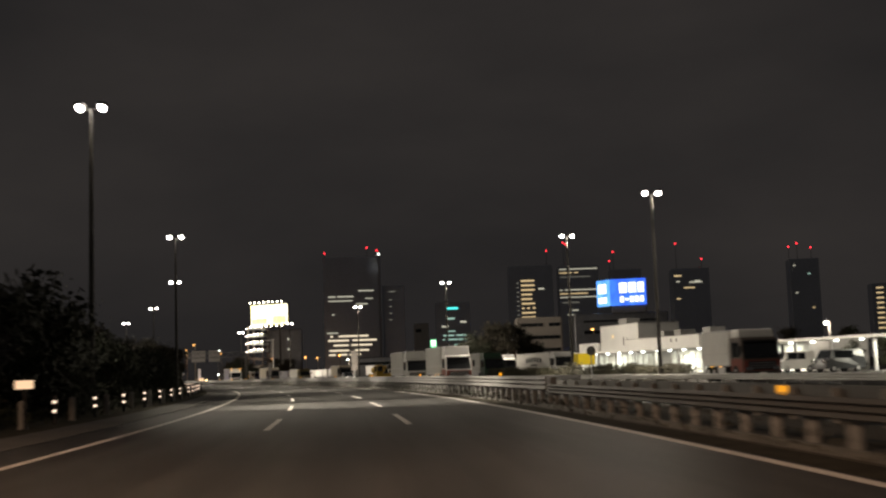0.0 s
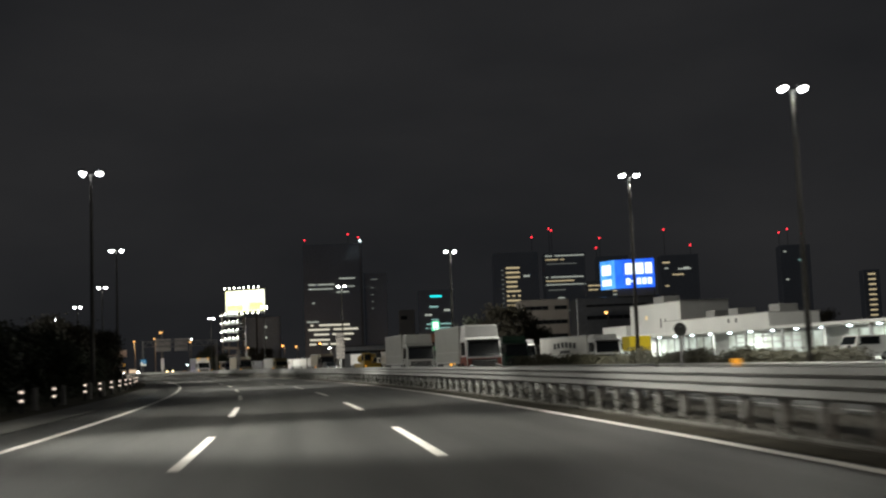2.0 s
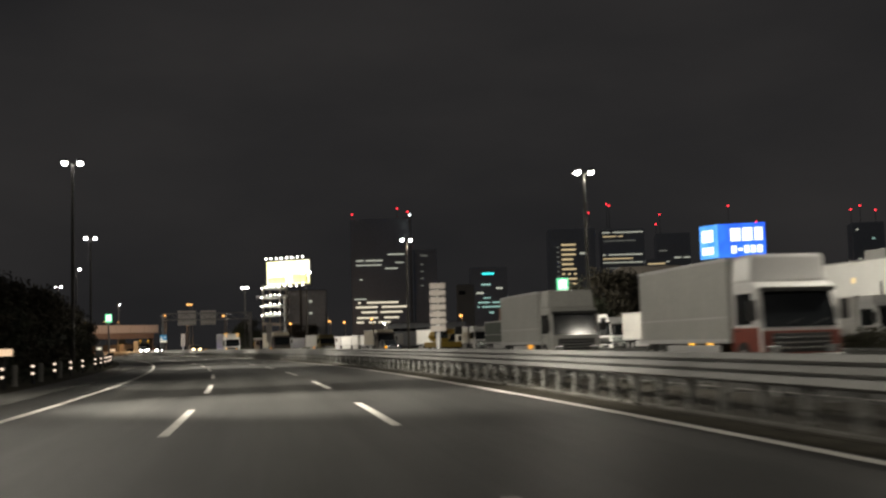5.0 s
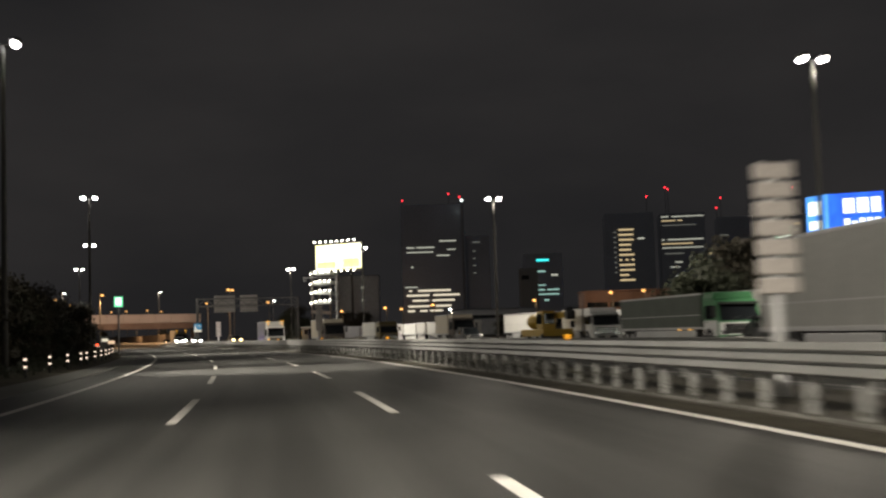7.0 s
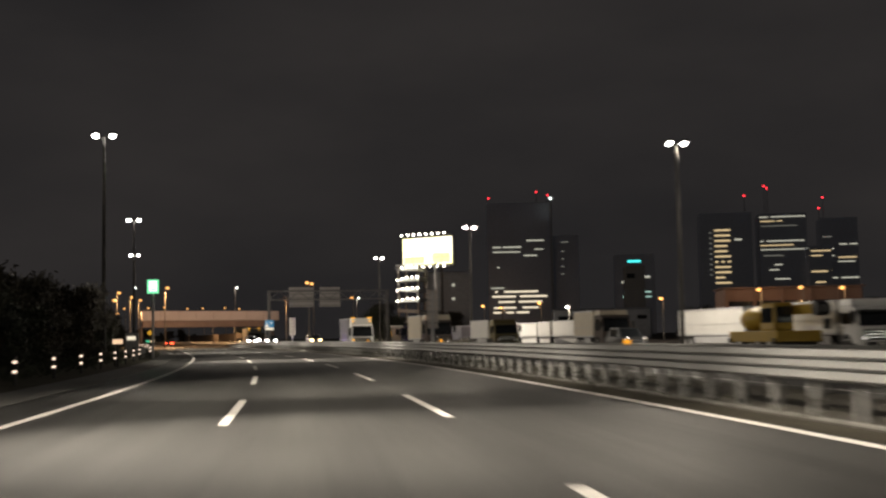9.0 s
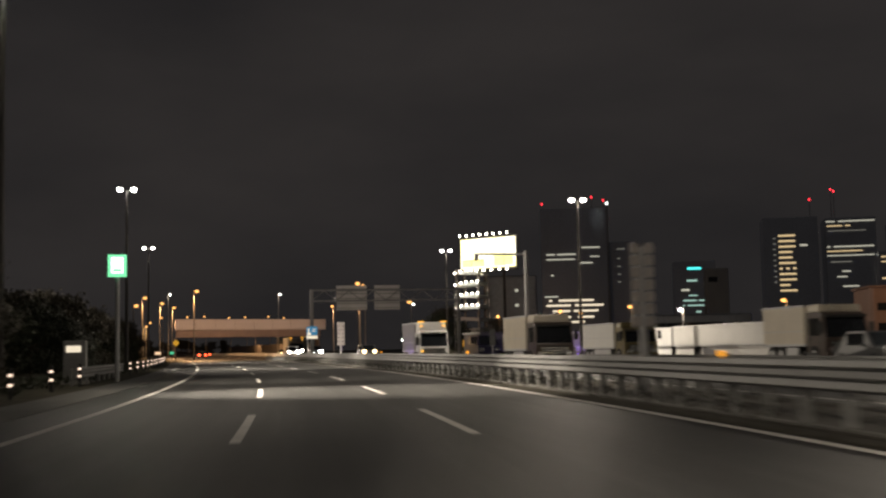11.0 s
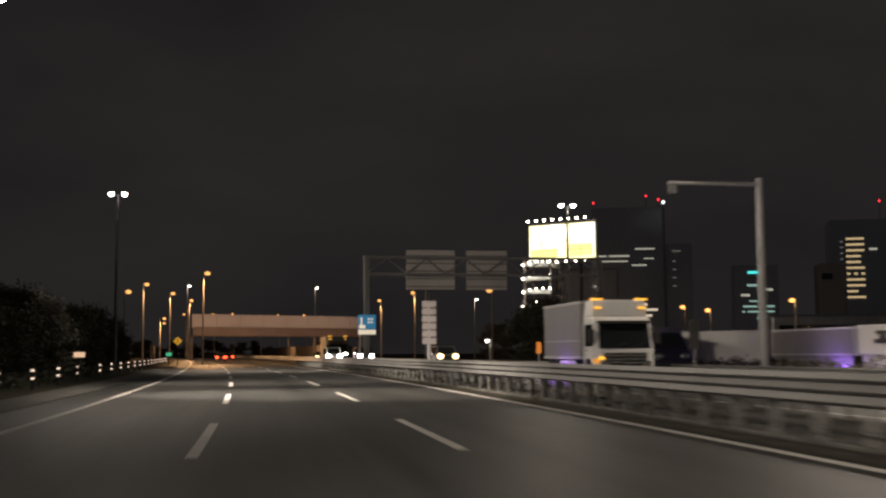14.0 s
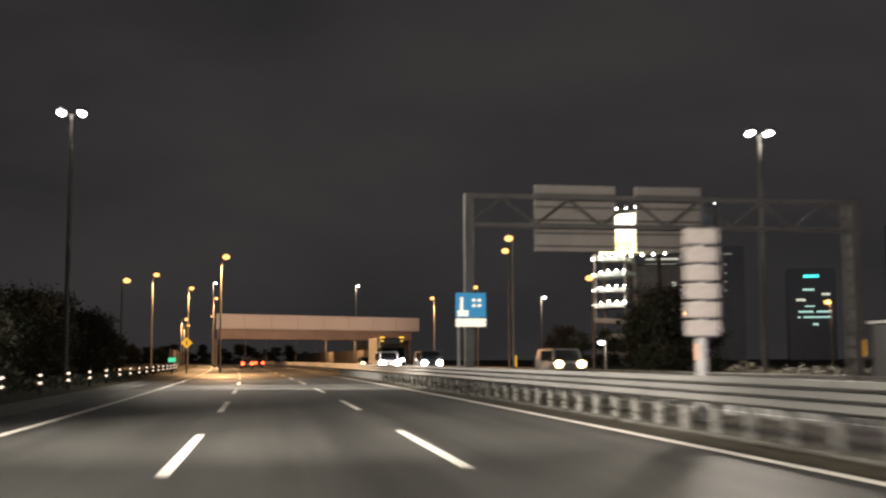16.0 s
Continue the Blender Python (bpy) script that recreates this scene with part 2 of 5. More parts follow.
RED_DOT = glow("red_aviation_lamp", (1.0, 0.03, 0.05), 3.0)
# no lamp: emission stands for headlights thrown back by the delineators
REFLECT = glow("reflector_retro_glow", (1.0, 0.8, 0.68), 1.0)
HEADLIGHT = glow("headlight", (0.95, 0.96, 1.0), 30.0)
HEAD_WARM = glow("warm_headlight", (1.0, 0.75, 0.4), 5.0)
TAIL = glow("tail_light", (1.0, 0.08, 0.03), 5.0)
AMBER = glow("amber_marker", (1.0, 0.5, 0.06), 1.3)
PURPLE = glow("purple_under_light", (0.3, 0.14, 1.0), 3.0)
WIN_WARM = uneven_glow("warm_window", (1.0, 0.80, 0.48), (0.55, 0.44, 0.26), 0.58, 0.25)
WIN_WHITE = uneven_glow("white_window", (0.9, 0.95, 0.85), (0.35, 0.37, 0.33), 0.51, 0.15)
WIN_DIM = uneven_glow("dim_window", (0.8, 0.85, 0.8), (0.3, 0.3, 0.28), 0.16, 0.3)
WIN_COOL = uneven_glow("cool_window", (0.5, 0.9, 0.85), (0.2, 0.36, 0.34), 0.6, 0.3)
TEAL = glow("teal_sign", (0.03, 0.85, 0.9), 1.1)
# poster faces emit in place of the floodlight falling on them
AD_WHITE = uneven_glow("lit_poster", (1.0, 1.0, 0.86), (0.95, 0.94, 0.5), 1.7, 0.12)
AD_BAR = glow("poster_glow_pale", (1.0, 1.0, 0.93), 1.8)
BULB = glow("floodlight_bulb", (1.0, 0.98, 0.9), 14.0)
SCREEN_BLUE = uneven_glow("blue_screen", (0.02, 0.12, 1.0), (0.03, 0.2, 0.95), 0.95, 0.2)
SCREEN_SIDE = uneven_glow("blue_screen_side", (0.05, 0.28, 1.0), (0.12, 0.45, 1.0), 1.0, 0.2)
SCREEN_WHITE = glow("screen_white", (0.85, 0.95, 1.0), 1.3)
GREEN_PANEL = glow("green_lit_sign", (0.15, 0.85, 0.45), 0.9)
PALE_PANEL = glow("pale_lit_sign", (0.85, 1.0, 0.88), 1.7)
# blue sign: emission replaces the headlights its sheeting sends back
BLUE_SIGN = glow("blue_sign_retro_glow", (0.03, 0.3, 0.6), 0.33)
SIGN_WHITE = glow("white_lit_sign", (0.9, 0.85, 0.72), 0.6)
# distance markers: reflective plates, headlight return as emission
MARKER_RETRO = glow("warm_marker_retro", (1.0, 0.72, 0.5), 0.62)
# green marker plate glows for returned headlights, it holds no lamp
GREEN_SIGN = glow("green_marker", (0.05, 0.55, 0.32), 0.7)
# orange and amber boards with weak emission of their own
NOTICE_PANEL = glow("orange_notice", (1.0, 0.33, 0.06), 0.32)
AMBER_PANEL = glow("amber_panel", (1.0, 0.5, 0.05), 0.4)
# rail reflectors: returned headlight put in as emission
ORANGE_RETRO_GLOW = glow("orange_panel", (1.0, 0.42, 0.03), 0.8)
SHOP = uneven_glow("shop_front", (0.92, 1.0, 0.93), (0.4, 0.42, 0.36), 0.5, 0.5)


# ---------- mesh helpers ----------
def part(name, bm, material, parent=None, label="", smooth=False):
    me = bpy.data.meshes.new(name)
    bm.normal_update()
    bm.to_mesh(me)
    bm.free()
    me.materials.append(material)
    if smooth:
        for f in me.polygons:
            f.use_smooth = True
    ob = new(name, me)
    if parent is not None:
        ob.parent = parent
    if label:
        tagged(ob, label)
    return ob


def share(ob, m, parent):
    """One more object on the same mesh."""
    o = new(ob.name.split(".")[0], ob.data)
    o.parent = parent
    o.matrix_local = m
    return o


def thing(name, m, label, category, group="", kind=""):
    e = new(name)
    e.matrix_world = m
    e.empty_display_size = 0.3
    return tagged(e, label, category, group, kind)


def box(bm, x0, x1, y0, y1, z0, z1, bev=0.0, taper=1.0):
    cx, cy = (x0 + x1) / 2, (y0 + y1) / 2
    lo = [(x0, y0), (x1, y0), (x1, y1), (x0, y1)]
    v = [bm.verts.new((x, y, z0)) for x, y in lo]
    v += [bm.verts.new((cx + (x - cx) * taper, cy + (y - cy) * taper, z1)) for x, y in lo]
    fs = [bm.faces.new([v[i] for i in q]) for q in ((3, 2, 1, 0), (4, 5, 6, 7), (0, 1, 5, 4), (1, 2, 6, 5), (2, 3, 7, 6), (3, 0, 4, 7))]
    if bev > 0:
        es = list({e for f in fs for e in f.edges})
        bmesh.ops.bevel(bm, geom=es, offset=bev, segments=2, affect="EDGES", profile=0.6)
    return bm


def B(*a, **k):
    return box(bmesh.new(), *a, **k)


def tube(bm, p0, p1, r0, r1=None, seg=10, cap=True):
    p0, p1 = Vector(p0), Vector(p1)
    r1 = r0 if r1 is None else r1
    d = (p1 - p0).normalized()
    u = d.orthogonal().normalized()
    w = d.cross(u)
    rings = []
    for p, r in ((p0, r0), (p1, r1)):
        rings.append([bm.verts.new(p + (u * math.cos(2 * math.pi * i / seg) + w * math.sin(2 * math.pi * i / seg)) * r) for i in range(seg)])
    for i in range(seg):
        j = (i + 1) % seg
        bm.faces.new((rings[0][i], rings[0][j], rings[1][j], rings[1][i]))
    if cap:
        bm.faces.new(rings[0][::-1])
        bm.faces.new(rings[1])
    return bm


def Tb(*a, **k):
    return tube(bmesh.new(), *a, **k)


def lump(bm, c, rx, ry, rz, seg=12, rings=8):
    m = Matrix.Translation(c) @ Matrix.Diagonal((rx, ry, rz, 1))
    bmesh.ops.create_uvsphere(bm, u_segments=seg, v_segments=rings, radius=1.0, matrix=m)
    return bm


def sweep(profile, s0, s1, step, closed=True, off=0.0):
    """A profile of (offset to the left, height) carried along the road."""
    bm = bmesh.new()
    n = max(1, int(round((s1 - s0) / step)))
    prev = None
    for i in range(n + 1):
        s = s0 + (s1 - s0) * i / n
        ring = [bm.verts.new(rp(s, off + o, z)) for o, z in profile]
        if prev:
            k = len(profile)
            for j in range(k if closed else k - 1):
                a, b = j, (j + 1) % k
                bm.faces.new((prev[a], ring[a], ring[b], prev[b]))
        elif closed:
            bm.faces.new(ring[::-1])
        prev = ring
    if closed:
        bm.faces.new(prev)
    bmesh.ops.recalc_face_normals(bm, faces=bm.faces)
    return bm


def strip(s0, s1, o0, o1, z, step=3.0):
    bm = bmesh.new()
    n = max(1, int(round((s1 - s0) / step)))
    prev = None
    for i in range(n + 1):
        s = s0 + (s1 - s0) * i / n
        ring = [bm.verts.new(rp(s, o0, z)), bm.verts.new(rp(s, o1, z))]
        if prev:
            bm.faces.new((prev[0], prev[1], ring[1], ring[0]) if o1 < o0 else (prev[1], prev[0], ring[0], ring[1]))
        prev = ring
    bmesh.ops.recalc_face_normals(bm, faces=bm.faces)
    for f in bm.faces:
        if f.normal.z < 0:
            f.normal_flip()
    return bm


def road_strip(s0, s1, o0, o1, z, step=3.0):
    """A strip whose UV is (offset, distance along the road) in metres."""
    bm = bmesh.new()
    uv = bm.loops.layers.uv.new("lane")
    n = int(round((s1 - s0) / step))
    prev, ps = None, 0.0
    for i in range(n + 1):
        s = s0 + (s1 - s0) * i / n
        ring = [bm.verts.new(rp(s, o0, z)), bm.verts.new(rp(s, o1, z))]
        if prev:
            f = bm.faces.new((prev[0], prev[1], ring[1], ring[0]))
            for lp, c in zip(f.loops, ((o0, ps), (o1, ps), (o1, s), (o0, s))):
                lp[uv].uv = c
        prev, ps = ring, s
    return bm


# ---------- ground and road ----------
bm = bmesh.new()
bmesh.ops.create_grid(bm, x_segments=40, y_segments=40, size=2400)
for v in bm.verts:
    v.co.z = -0.12
ground = tagged(part("ground", bm, SOIL), "dark bare ground between road and city", "ground", kind="structure")

road = tagged(part("road", road_strip(-60, 690, 8.6, -4.35, 0.0), ASPHALT), "worn grey asphalt of a three-lane expressway", "road", kind="structure")
road_2 = tagged(part("road_opposite", road_strip(-60, 690, -7.45, -20.6, 0.0), ASPHALT), "asphalt of the opposite carriageway", "road", kind="structure")
verge = tagged(part("verge", sweep([(8.6, -0.1), (8.6, 0.03), (9.0, 0.06), (12.0, 0.1), (22.0, 0.5), (22.0, -0.1)], -60, 690, 6.0), GRASS),
               "rough grass verge beside the road", "verge", kind="structure")
median = tagged(part("median", sweep([(-4.35, -0.1), (-4.35, 0.03), (-4.5, 0.035), (-5.9, 0.07), (-7.3, 0.04), (-7.45, 0.03), (-7.45, -0.1)], -60, 690, 6.0), KERB),
                "raised concrete and weed-grown median strip", "median", kind="structure")
lot = tagged(part("parking_lot", strip(-60, 330, -21.4, -75, -0.02, 6.0), ASPHALT_OLD), "asphalt of the truck parking area", "parking lot", kind="structure")

tagged(part("shoulder_edging", sweep([(7.7, -0.05), (7.7, 0.012), (8.9, 0.06), (8.9, -0.05)], -60, 690, 6.0), SHOULDER), "pale worn concrete shoulder beside the lanes", "shoulder", kind="structure")
for nm, o in (("edge_line_left", 6.384), ("edge_line_right", -3.581)):
    tagged(part(nm, strip(-60, 690, o + 0.09, o - 0.09, 0.004, 2.0), PAINT, road), "worn solid white edge line")
for nm, o in (("edge_line_median", -8.2), ("edge_line_outer", -19.9)):
    part(nm, strip(-60, 600, o + 0.08, o - 0.08, 0.004, 3.0), PAINT, road_2)
for k in range(-5, 40):
    for s0, o in ((27.17 + 15 * k, 0.0), (26.73 + 15 * k, 3.238)):
        if s0 > 20:   # the dashes begin where the lanes leave the plaza
            part("lane_dash", strip(s0, s0 + 6.85, o + 0.075, o - 0.075, 0.004, 2.0), PAINT, road)
    for o in (-12.1, -16.0):
        if 27.5 + 15 * k < 420:
            part("lane_dash", strip(20 + 15 * k, 26 + 15 * k, o + 0.07, o - 0.07, 0.004, 2.0), PAINT, road_2)

# ---------- guardrails ----------
# corrugated beam: offset towards the traffic, height above the beam's foot
BEAM = [(0.0, 0.42), (0.025, 0.41), (0.075, 0.335), (0.07, 0.325), (0.005, 0.29), (0.005, 0.275), (0.075, 0.195), (0.07, 0.185), (0.005, 0.15), (0.005, 0.135),
        (0.075, 0.045), (0.065, 0.03), (0.0, 0.0), (-0.014, 0.0), (-0.014, 0.42)]


def guardrail(off, side, s0, s1, gap, top, label, post_until, paint, deep=0.42):
    rail = thing("guardrail", Matrix.Identity(4), label, "guardrail", "guardrails", "structure")
    part("beam", sweep([(off + side * o, top + (z - 0.42) * deep / 0.42) for o, z in BEAM], s0, s1, 3.0), paint, rail, "weathered grey corrugated steel beam")
    first, s = None, s0
    while s < min(s1, post_until):
        m = road_pose(s, off - side * 0.11)
        if first is None:
            b = bmesh.new()
            tube(b, (0, 0, -0.05), (0, 0, top - 0.06), 0.075, 0.075, 12)
            lump(b, (0, 0, top - 0.06), 0.075, 0.075, 0.03, 12, 6)
            box(b, -0.07, 0.07, -0.05, 0.05, top - 0.34, top - 0.1)
            first = part("post", b, POST_PAINT, rail)
            first.matrix_local = m
        else:
            share(first, m, rail)
        s += gap
    return rail


low_rail = guardrail(-4.6, 1, -58, 34.3, 1.33, 0.70, "low dull steel guardrail at the start of the median", 34.3, RAIL_DARK, 0.27)
part("end_plate", B(-0.03, 0.16, -0.22, 0.22, 0.36, 0.9, 0.02), RAIL_PAINT, low_rail, "grey steel plate where the rail steps up").matrix_local = road_pose(34.5, -4.66)
near_rail = guardrail(-4.6, 1, 34.75, 640, 1.33, 0.92, "corrugated steel guardrail on the near side of the median", 335.0, RAIL_PAINT)
# far rail takes the dark steel: shade on its back put into colour
guardrail(-7.2, -1, -58, 640, 2.0, 0.70, "corrugated steel guardrail on the far side of the median", 320.0, RAIL_DARK)
guardrail(-20.9, 1, -58, 92.0, 2.0, 0.5, "pale steel guardrail between carriageway and parking area", 92.0, RAIL_PALE, 0.34)
guardrail(-20.9, 1, 92.6, 420, 2.0, 0.5, "grey steel guardrail between carriageway and lorry park", 300.0, RAIL_PAINT, 0.34)
for s, o, rail in ((16.1, -4.68, low_rail), (44.3, -4.7, near_rail), (71.7, -4.7, near_rail), (98.5, -4.7, near_rail), (124.6, -4.7, near_rail), (154.0, -4.7, near_rail), (180.3, -4.72, near_rail), (206.1, -4.74, near_rail), (232.4, -4.72, near_rail)):
    top = 0.70 if rail is low_rail else 0.92
    b = B(-0.055, 0.055, -0.02, 0.02, top + 0.03, top + 0.12, 0.015)
    box(b, -0.015, 0.015, -0.01, 0.01, top - 0.1, top + 0.04)
    part("rail_reflector", b, ORANGE_RETRO_GLOW, rail, "orange reflector on the rail's top, headlight return as emission").matrix_local = road_pose(s, o)
for s in (287.5,):
    tagged(part("expansion_joint", strip(s, s + 0.22, 8.5, -4.34, 0.005), STEEL, road), "steel expansion joint across the lanes")
    part("joint_sealing", strip(s + 0.25, s + 0.75, 8.5, -4.34, 0.005), CONCRETE, road)
for s0, s1, z in ((-60, 35, 0.135), (35, 640, 0.07)):
    tagged(part("kerb_lip", sweep([(-4.36, -0.05), (-4.36, z - 0.012), (-4.38, z), (-4.44, z), (-4.46, -0.05)], s0, s1, 3.0), KERB_LIP, median), "pale concrete kerb lip")
tagged(part("gutter", strip(-60, 640, -3.74, -4.35, 0.004, 3.0), GUTTER, road), "dark dirt along the kerb")

# ---------- delineator posts on the left ----------
POST_RUNS = ((4.4, 71.0, 6.0), (78.8, 133.0, 6.0), (141.9, 160.0, 6.0), (163.2, 205.0, 5.95), (225.4, 260.0, 5.7), (268.3, 372.0, 6.1))
first = guard = None
for s0, s1, gap in POST_RUNS:
    s = s0
    while s < s1:
        m = road_pose(s, 9.6)
        if first is None:
            first = thing("delineator_post", m, "slim dark roadside post with two self-glowing reflectors", "delineator", "posts along the verge")
            b = tube(bmesh.new(), (0, 0, 0.0), (0, 0, 0.86), 0.055, 0.055, 10)
            lump(b, (0, 0, 0.86), 0.055, 0.055, 0.03, 10, 6)
            part("post", b, DELIN, first)
            for z in (0.44, 0.70):
                part("reflector", B(-0.052, 0.052, -0.085, -0.05, z - 0.04, z + 0.04, 0.012), REFLECT, first, "warm white reflector, headlight return as emission")
        else:
            copy_thing(first, m)
        if s < 125.0:
            m = road_pose(s + gap / 2, 9.75)
            if guard is None:
                guard = thing("guard_post", m, "thick pale grey post between the reflector posts", "post", "guard posts along the verge")
                b = tube(bmesh.new(), (0, 0, 0.0), (0, 0, 0.76), 0.1, 0.1, 12)
                lump(b, (0, 0, 0.76), 0.1, 0.1, 0.03, 12, 6)
                part("post", b, CONCRETE, guard)
                part("collar", Tb((0, 0, 0.0), (0, 0, 0.1), 0.15, 0.12, 12), CONCRETE, guard)
            else:
                copy_thing(guard, m)
        s += gap


# ---------- mast lights ----------
def spot(name, loc, target, power, col, size=2.5, blend=0.5, radius=0.35):
    d = bpy.data.lights.new(name, "SPOT")
    d.energy, d.color, d.spot_size, d.spot_blend, d.shadow_soft_size = power, col, size, blend, radius
    o = new(name, d)
    o.matrix_world = look(loc, target)
    return o


def omni(name, loc, power, col, radius=0.35):
    d = bpy.data.lights.new(name, "POINT")
    d.energy, d.color, d.shadow_soft_size = power, col, radius
    o = new(name, d)
    o.location = loc
    return o


def mast(s, off, h, lit=True, label="tall grey twin-headed lamp mast with lit white lamps"):
    m = road_pose(s, off)
    t = thing("street_lamp", m, label, "street lamp", "mast lights")
    part("base", B(-0.3, 0.3, -0.3, 0.3, -0.1, 0.25, 0.03), CONCRETE, t)
    part("pole", Tb((0, 0, 0.2), (0, 0, h - 0.1), 0.14, 0.075, 12), POLE_DARK, t)
    b = tube(bmesh.new(), (-0.55, 0, h - 0.12), (0.55, 0, h - 0.12), 0.045, 0.045, 8)
    part("cross_arm", b, POLE_DARK, t)
    for x in (-0.48, 0.48):
        hb = bmesh.new()
        lump(hb, (x, 0, h + 0.08), 0.27, 0.34, 0.15, 14, 8)
        hd = part("lamp_head", hb, DARK_STEEL, t, smooth=True)
        lb = bmesh.new()
        lump(lb, (x, -0.05, h - 0.02), 0.19, 0.26, 0.17, 14, 8)
        part("lens", lb, LENS_WHITE, hd, "lit white lens", smooth=True)
    return t


LEFT_MASTS = [(52.0, 13.25), (99.7, 13.1), (148.0, 13.2), (199.6, 13.1), (247.5, 13.0), (297.0, 13.1)]
RIGHT_MASTS = [(76.0, 12.8), (99.0, 12.7), (145.8, 12.5), (196.5, 12.6), (247.3, 12.4), (294.0, 12.5)]
for s, h in LEFT_MASTS:
    mast(s, 11.75 if s == 52.0 else 11.3, h)
    p = rp(s, 11.0, h - 0.35)
    for along, part_of in ((-4.0, 1.2), (12.5, 0.45)) if s == 199.6 else ((-4.0, 1.0), (12.5, 0.85)):
        spot("mast_beam", p, rp(s + along, 0.6, 0), BAND_LAMP * part_of, COOL, 0.74, 0.85)
    spot("mast_lamp", rp(s, 10.4, h - 0.3), rp(s, -50.0, 0), MAST_GLOW * (1.4 if s > 240 else 0.75 if s == 199.6 else 1.0), COOL, 2.7, 0.5, 0.9)
    spot("mast_lamp", rp(s, 11.9, h - 0.3), rp(s, 26.0, 4.0), MAST_GLOW * (0.2 if s > 190 else 0.1), COOL, 2.9, 0.6, 0.9)
for s, h in RIGHT_MASTS:
    o = -21.6 if s == 76.0 else -22.4
    mast(s, o, h)
    p = rp(s, o, h - 0.35)
    spot("mast_beam", p, rp(s, o + 7.5, 0), BAND_LAMP * 0.4, COOL, 0.84, 0.9)
    spot("mast_lamp", rp(s, o + 0.9, h - 0.3), rp(s, o + 60.0, 0), MAST_GLOW * (0.15 if s < 150 else 0.22 if s < 200 else 0.38), COOL, 2.9, 0.35, 0.9)
    to_lot = 1.4 if s < 140 else 1.9 if s < 240 else 1.4
    spot("mast_lamp", rp(s, o - 0.9, h - 0.3), rp(s, o - 14.0, 0), MAST_GLOW * to_lot, COOL, 2.4, 0.4)


def sodium_lamp(x, y, h, arm=0.9, turn=0.0, lit=False, lens=None, size=1.0, label="slim pole street lamp with an orange sodium head"):
    t = thing("street_lamp", pose(x, y, 0, 0, 0, turn), label, "street lamp", "sodium street lamps")
    part("pole", Tb((arm, 0, -0.1), (arm, 0, h + 0.15), 0.11, 0.07, 10), POLE_PALE, t)
    part("arm", Tb((arm, 0, h + 0.12), (0.1, 0, h + 0.16), 0.04, 0.035, 8), POLE_PALE, t)
    hb = bmesh.new()
    lump(hb, (0, 0, h + 0.12), 0.38, 0.2, 0.12, 12, 8)
    hd = part("lamp_head", hb, DARK_STEEL, t, smooth=True)
    lb = bmesh.new()
    lump(lb, (0, 0, h - 0.02), 0.36 * size, 0.3 * size, 0.26 * size, 12, 8)
    part("lens", lb, lens or LENS_SODIUM, hd, "lit lens", smooth=True)
    if lit:
        spot("sodium_light", (x, y - 0.35, h - 0.4), (x - math.copysign(max(5.4, abs(arm) * 6.0), arm), y - 2.0, 0), SODIUM_LAMP, SODIUM, 2.35, 0.6, 0.25)
        if y > 300:
            spot("sodium_light", (x, y + 0.3, h - 0.3), (-103.5, 437.0, 6.5), SODIUM_LAMP * 0.8, SODIUM_PALE, 1.7, 0.7, 0.25)
    return t


for x, y, h, lit in ((-93.9, 338.9, 8.9, False), (-102.6, 364.5, 11.4, True), (-109.7, 391.8, 11.5, True), (-121.2, 429.8, 12.1, True), (-83.9, 339.1, 11.0, True)):
    sodium_lamp(x, y, h, -0.45, 14, lit)
for x, y, h, lit in ((-80.1, 419.6, 11.1, True), (-68.4, 391.3, 11.0, True), (-54.9, 325.1, 10.7, False), (-57.5, 342.0, 11.3, False),
                     (-26.8, 357.7, 6.9, False), (-23.4, 361.4, 6.6, False), (-15.7, 338.2, 6.8, False), (-40.5, 396.1, 7.3, False), (-49.5, 338.5, 8.4, False), (4.0, 319.8, 6.6, False), (15.8, 299.0, 7.0, False), (20.7, 294.5, 7.0, False),
                     (25.2, 290.0, 6.7, False), (31.8, 280.7, 9.1, False), (39.5, 232.8, 8.5, False)):
    sodium_lamp(x, y, h, 0.3, 0, lit)
    if h < 7.5 and x < 10.0:
        omni("sodium_light", (x, y - 0.6, h - 0.3), 60.0, SODIUM, 0.15)
for x, y, h in ((-132.8, 458.4, 16.8), (-107.0, 473.8, 16.8), (-63.0, 430.0, 11.5)):
    sodium_lamp(x, y, h, -0.5, 10, False, LENS_SMALL, 0.65, "tall slim pole with a small white lamp")
    omni("pole_lamp", (x, y - 0.7, h - 0.2), 500.0, COOL, 0.2)
for x, y in ((15.8, 297.0), (25.2, 288.0)):
    omni("sodium_light", (x, y, 6.0), 300.0, SODIUM, 0.25)
for x, y, h, watts in ((-11.6, 292.1, 4.9, 260.0), (-47.5, 319.7, 2.4, 40.0), (40.4, 109.6, 4.5, 350.0)):
    sodium_lamp(x, y, h, 0.3, 0, False, LENS_SMALL, 0.6, "short pole lamp with a white head beside a tree")
    omni("pole_lamp", (x, y - 0.6, h - 0.1), watts, COOL, 0.15)
spot("sodium_light", (39.5, 232.4, 8.3), (31.0, 253.0, 9.0), 420.0, SODIUM_PALE, 0.9, 0.6, 0.25)
# lamps and walls added beyond the overpass, filling its opening with brown light
for s, o, h, arm in ((468.0, 11.2, 9.0, -0.9), (508.0, 11.2, 9.0, -0.9), (486.0, -22.4, 9.0, 0.9), (540.0, -22.4, 9.0, 0.9)):
    v = rp(s, o)
    sodium_lamp(v.x, v.y, h, arm, 14, False)
    spot("sodium_light", (v.x, v.y - 0.35, h - 0.4), (v.x - arm * 3.0, v.y + 3.0, 0), SODIUM_LAMP * 0.8, SODIUM, 2.75, 0.5, 0.25)
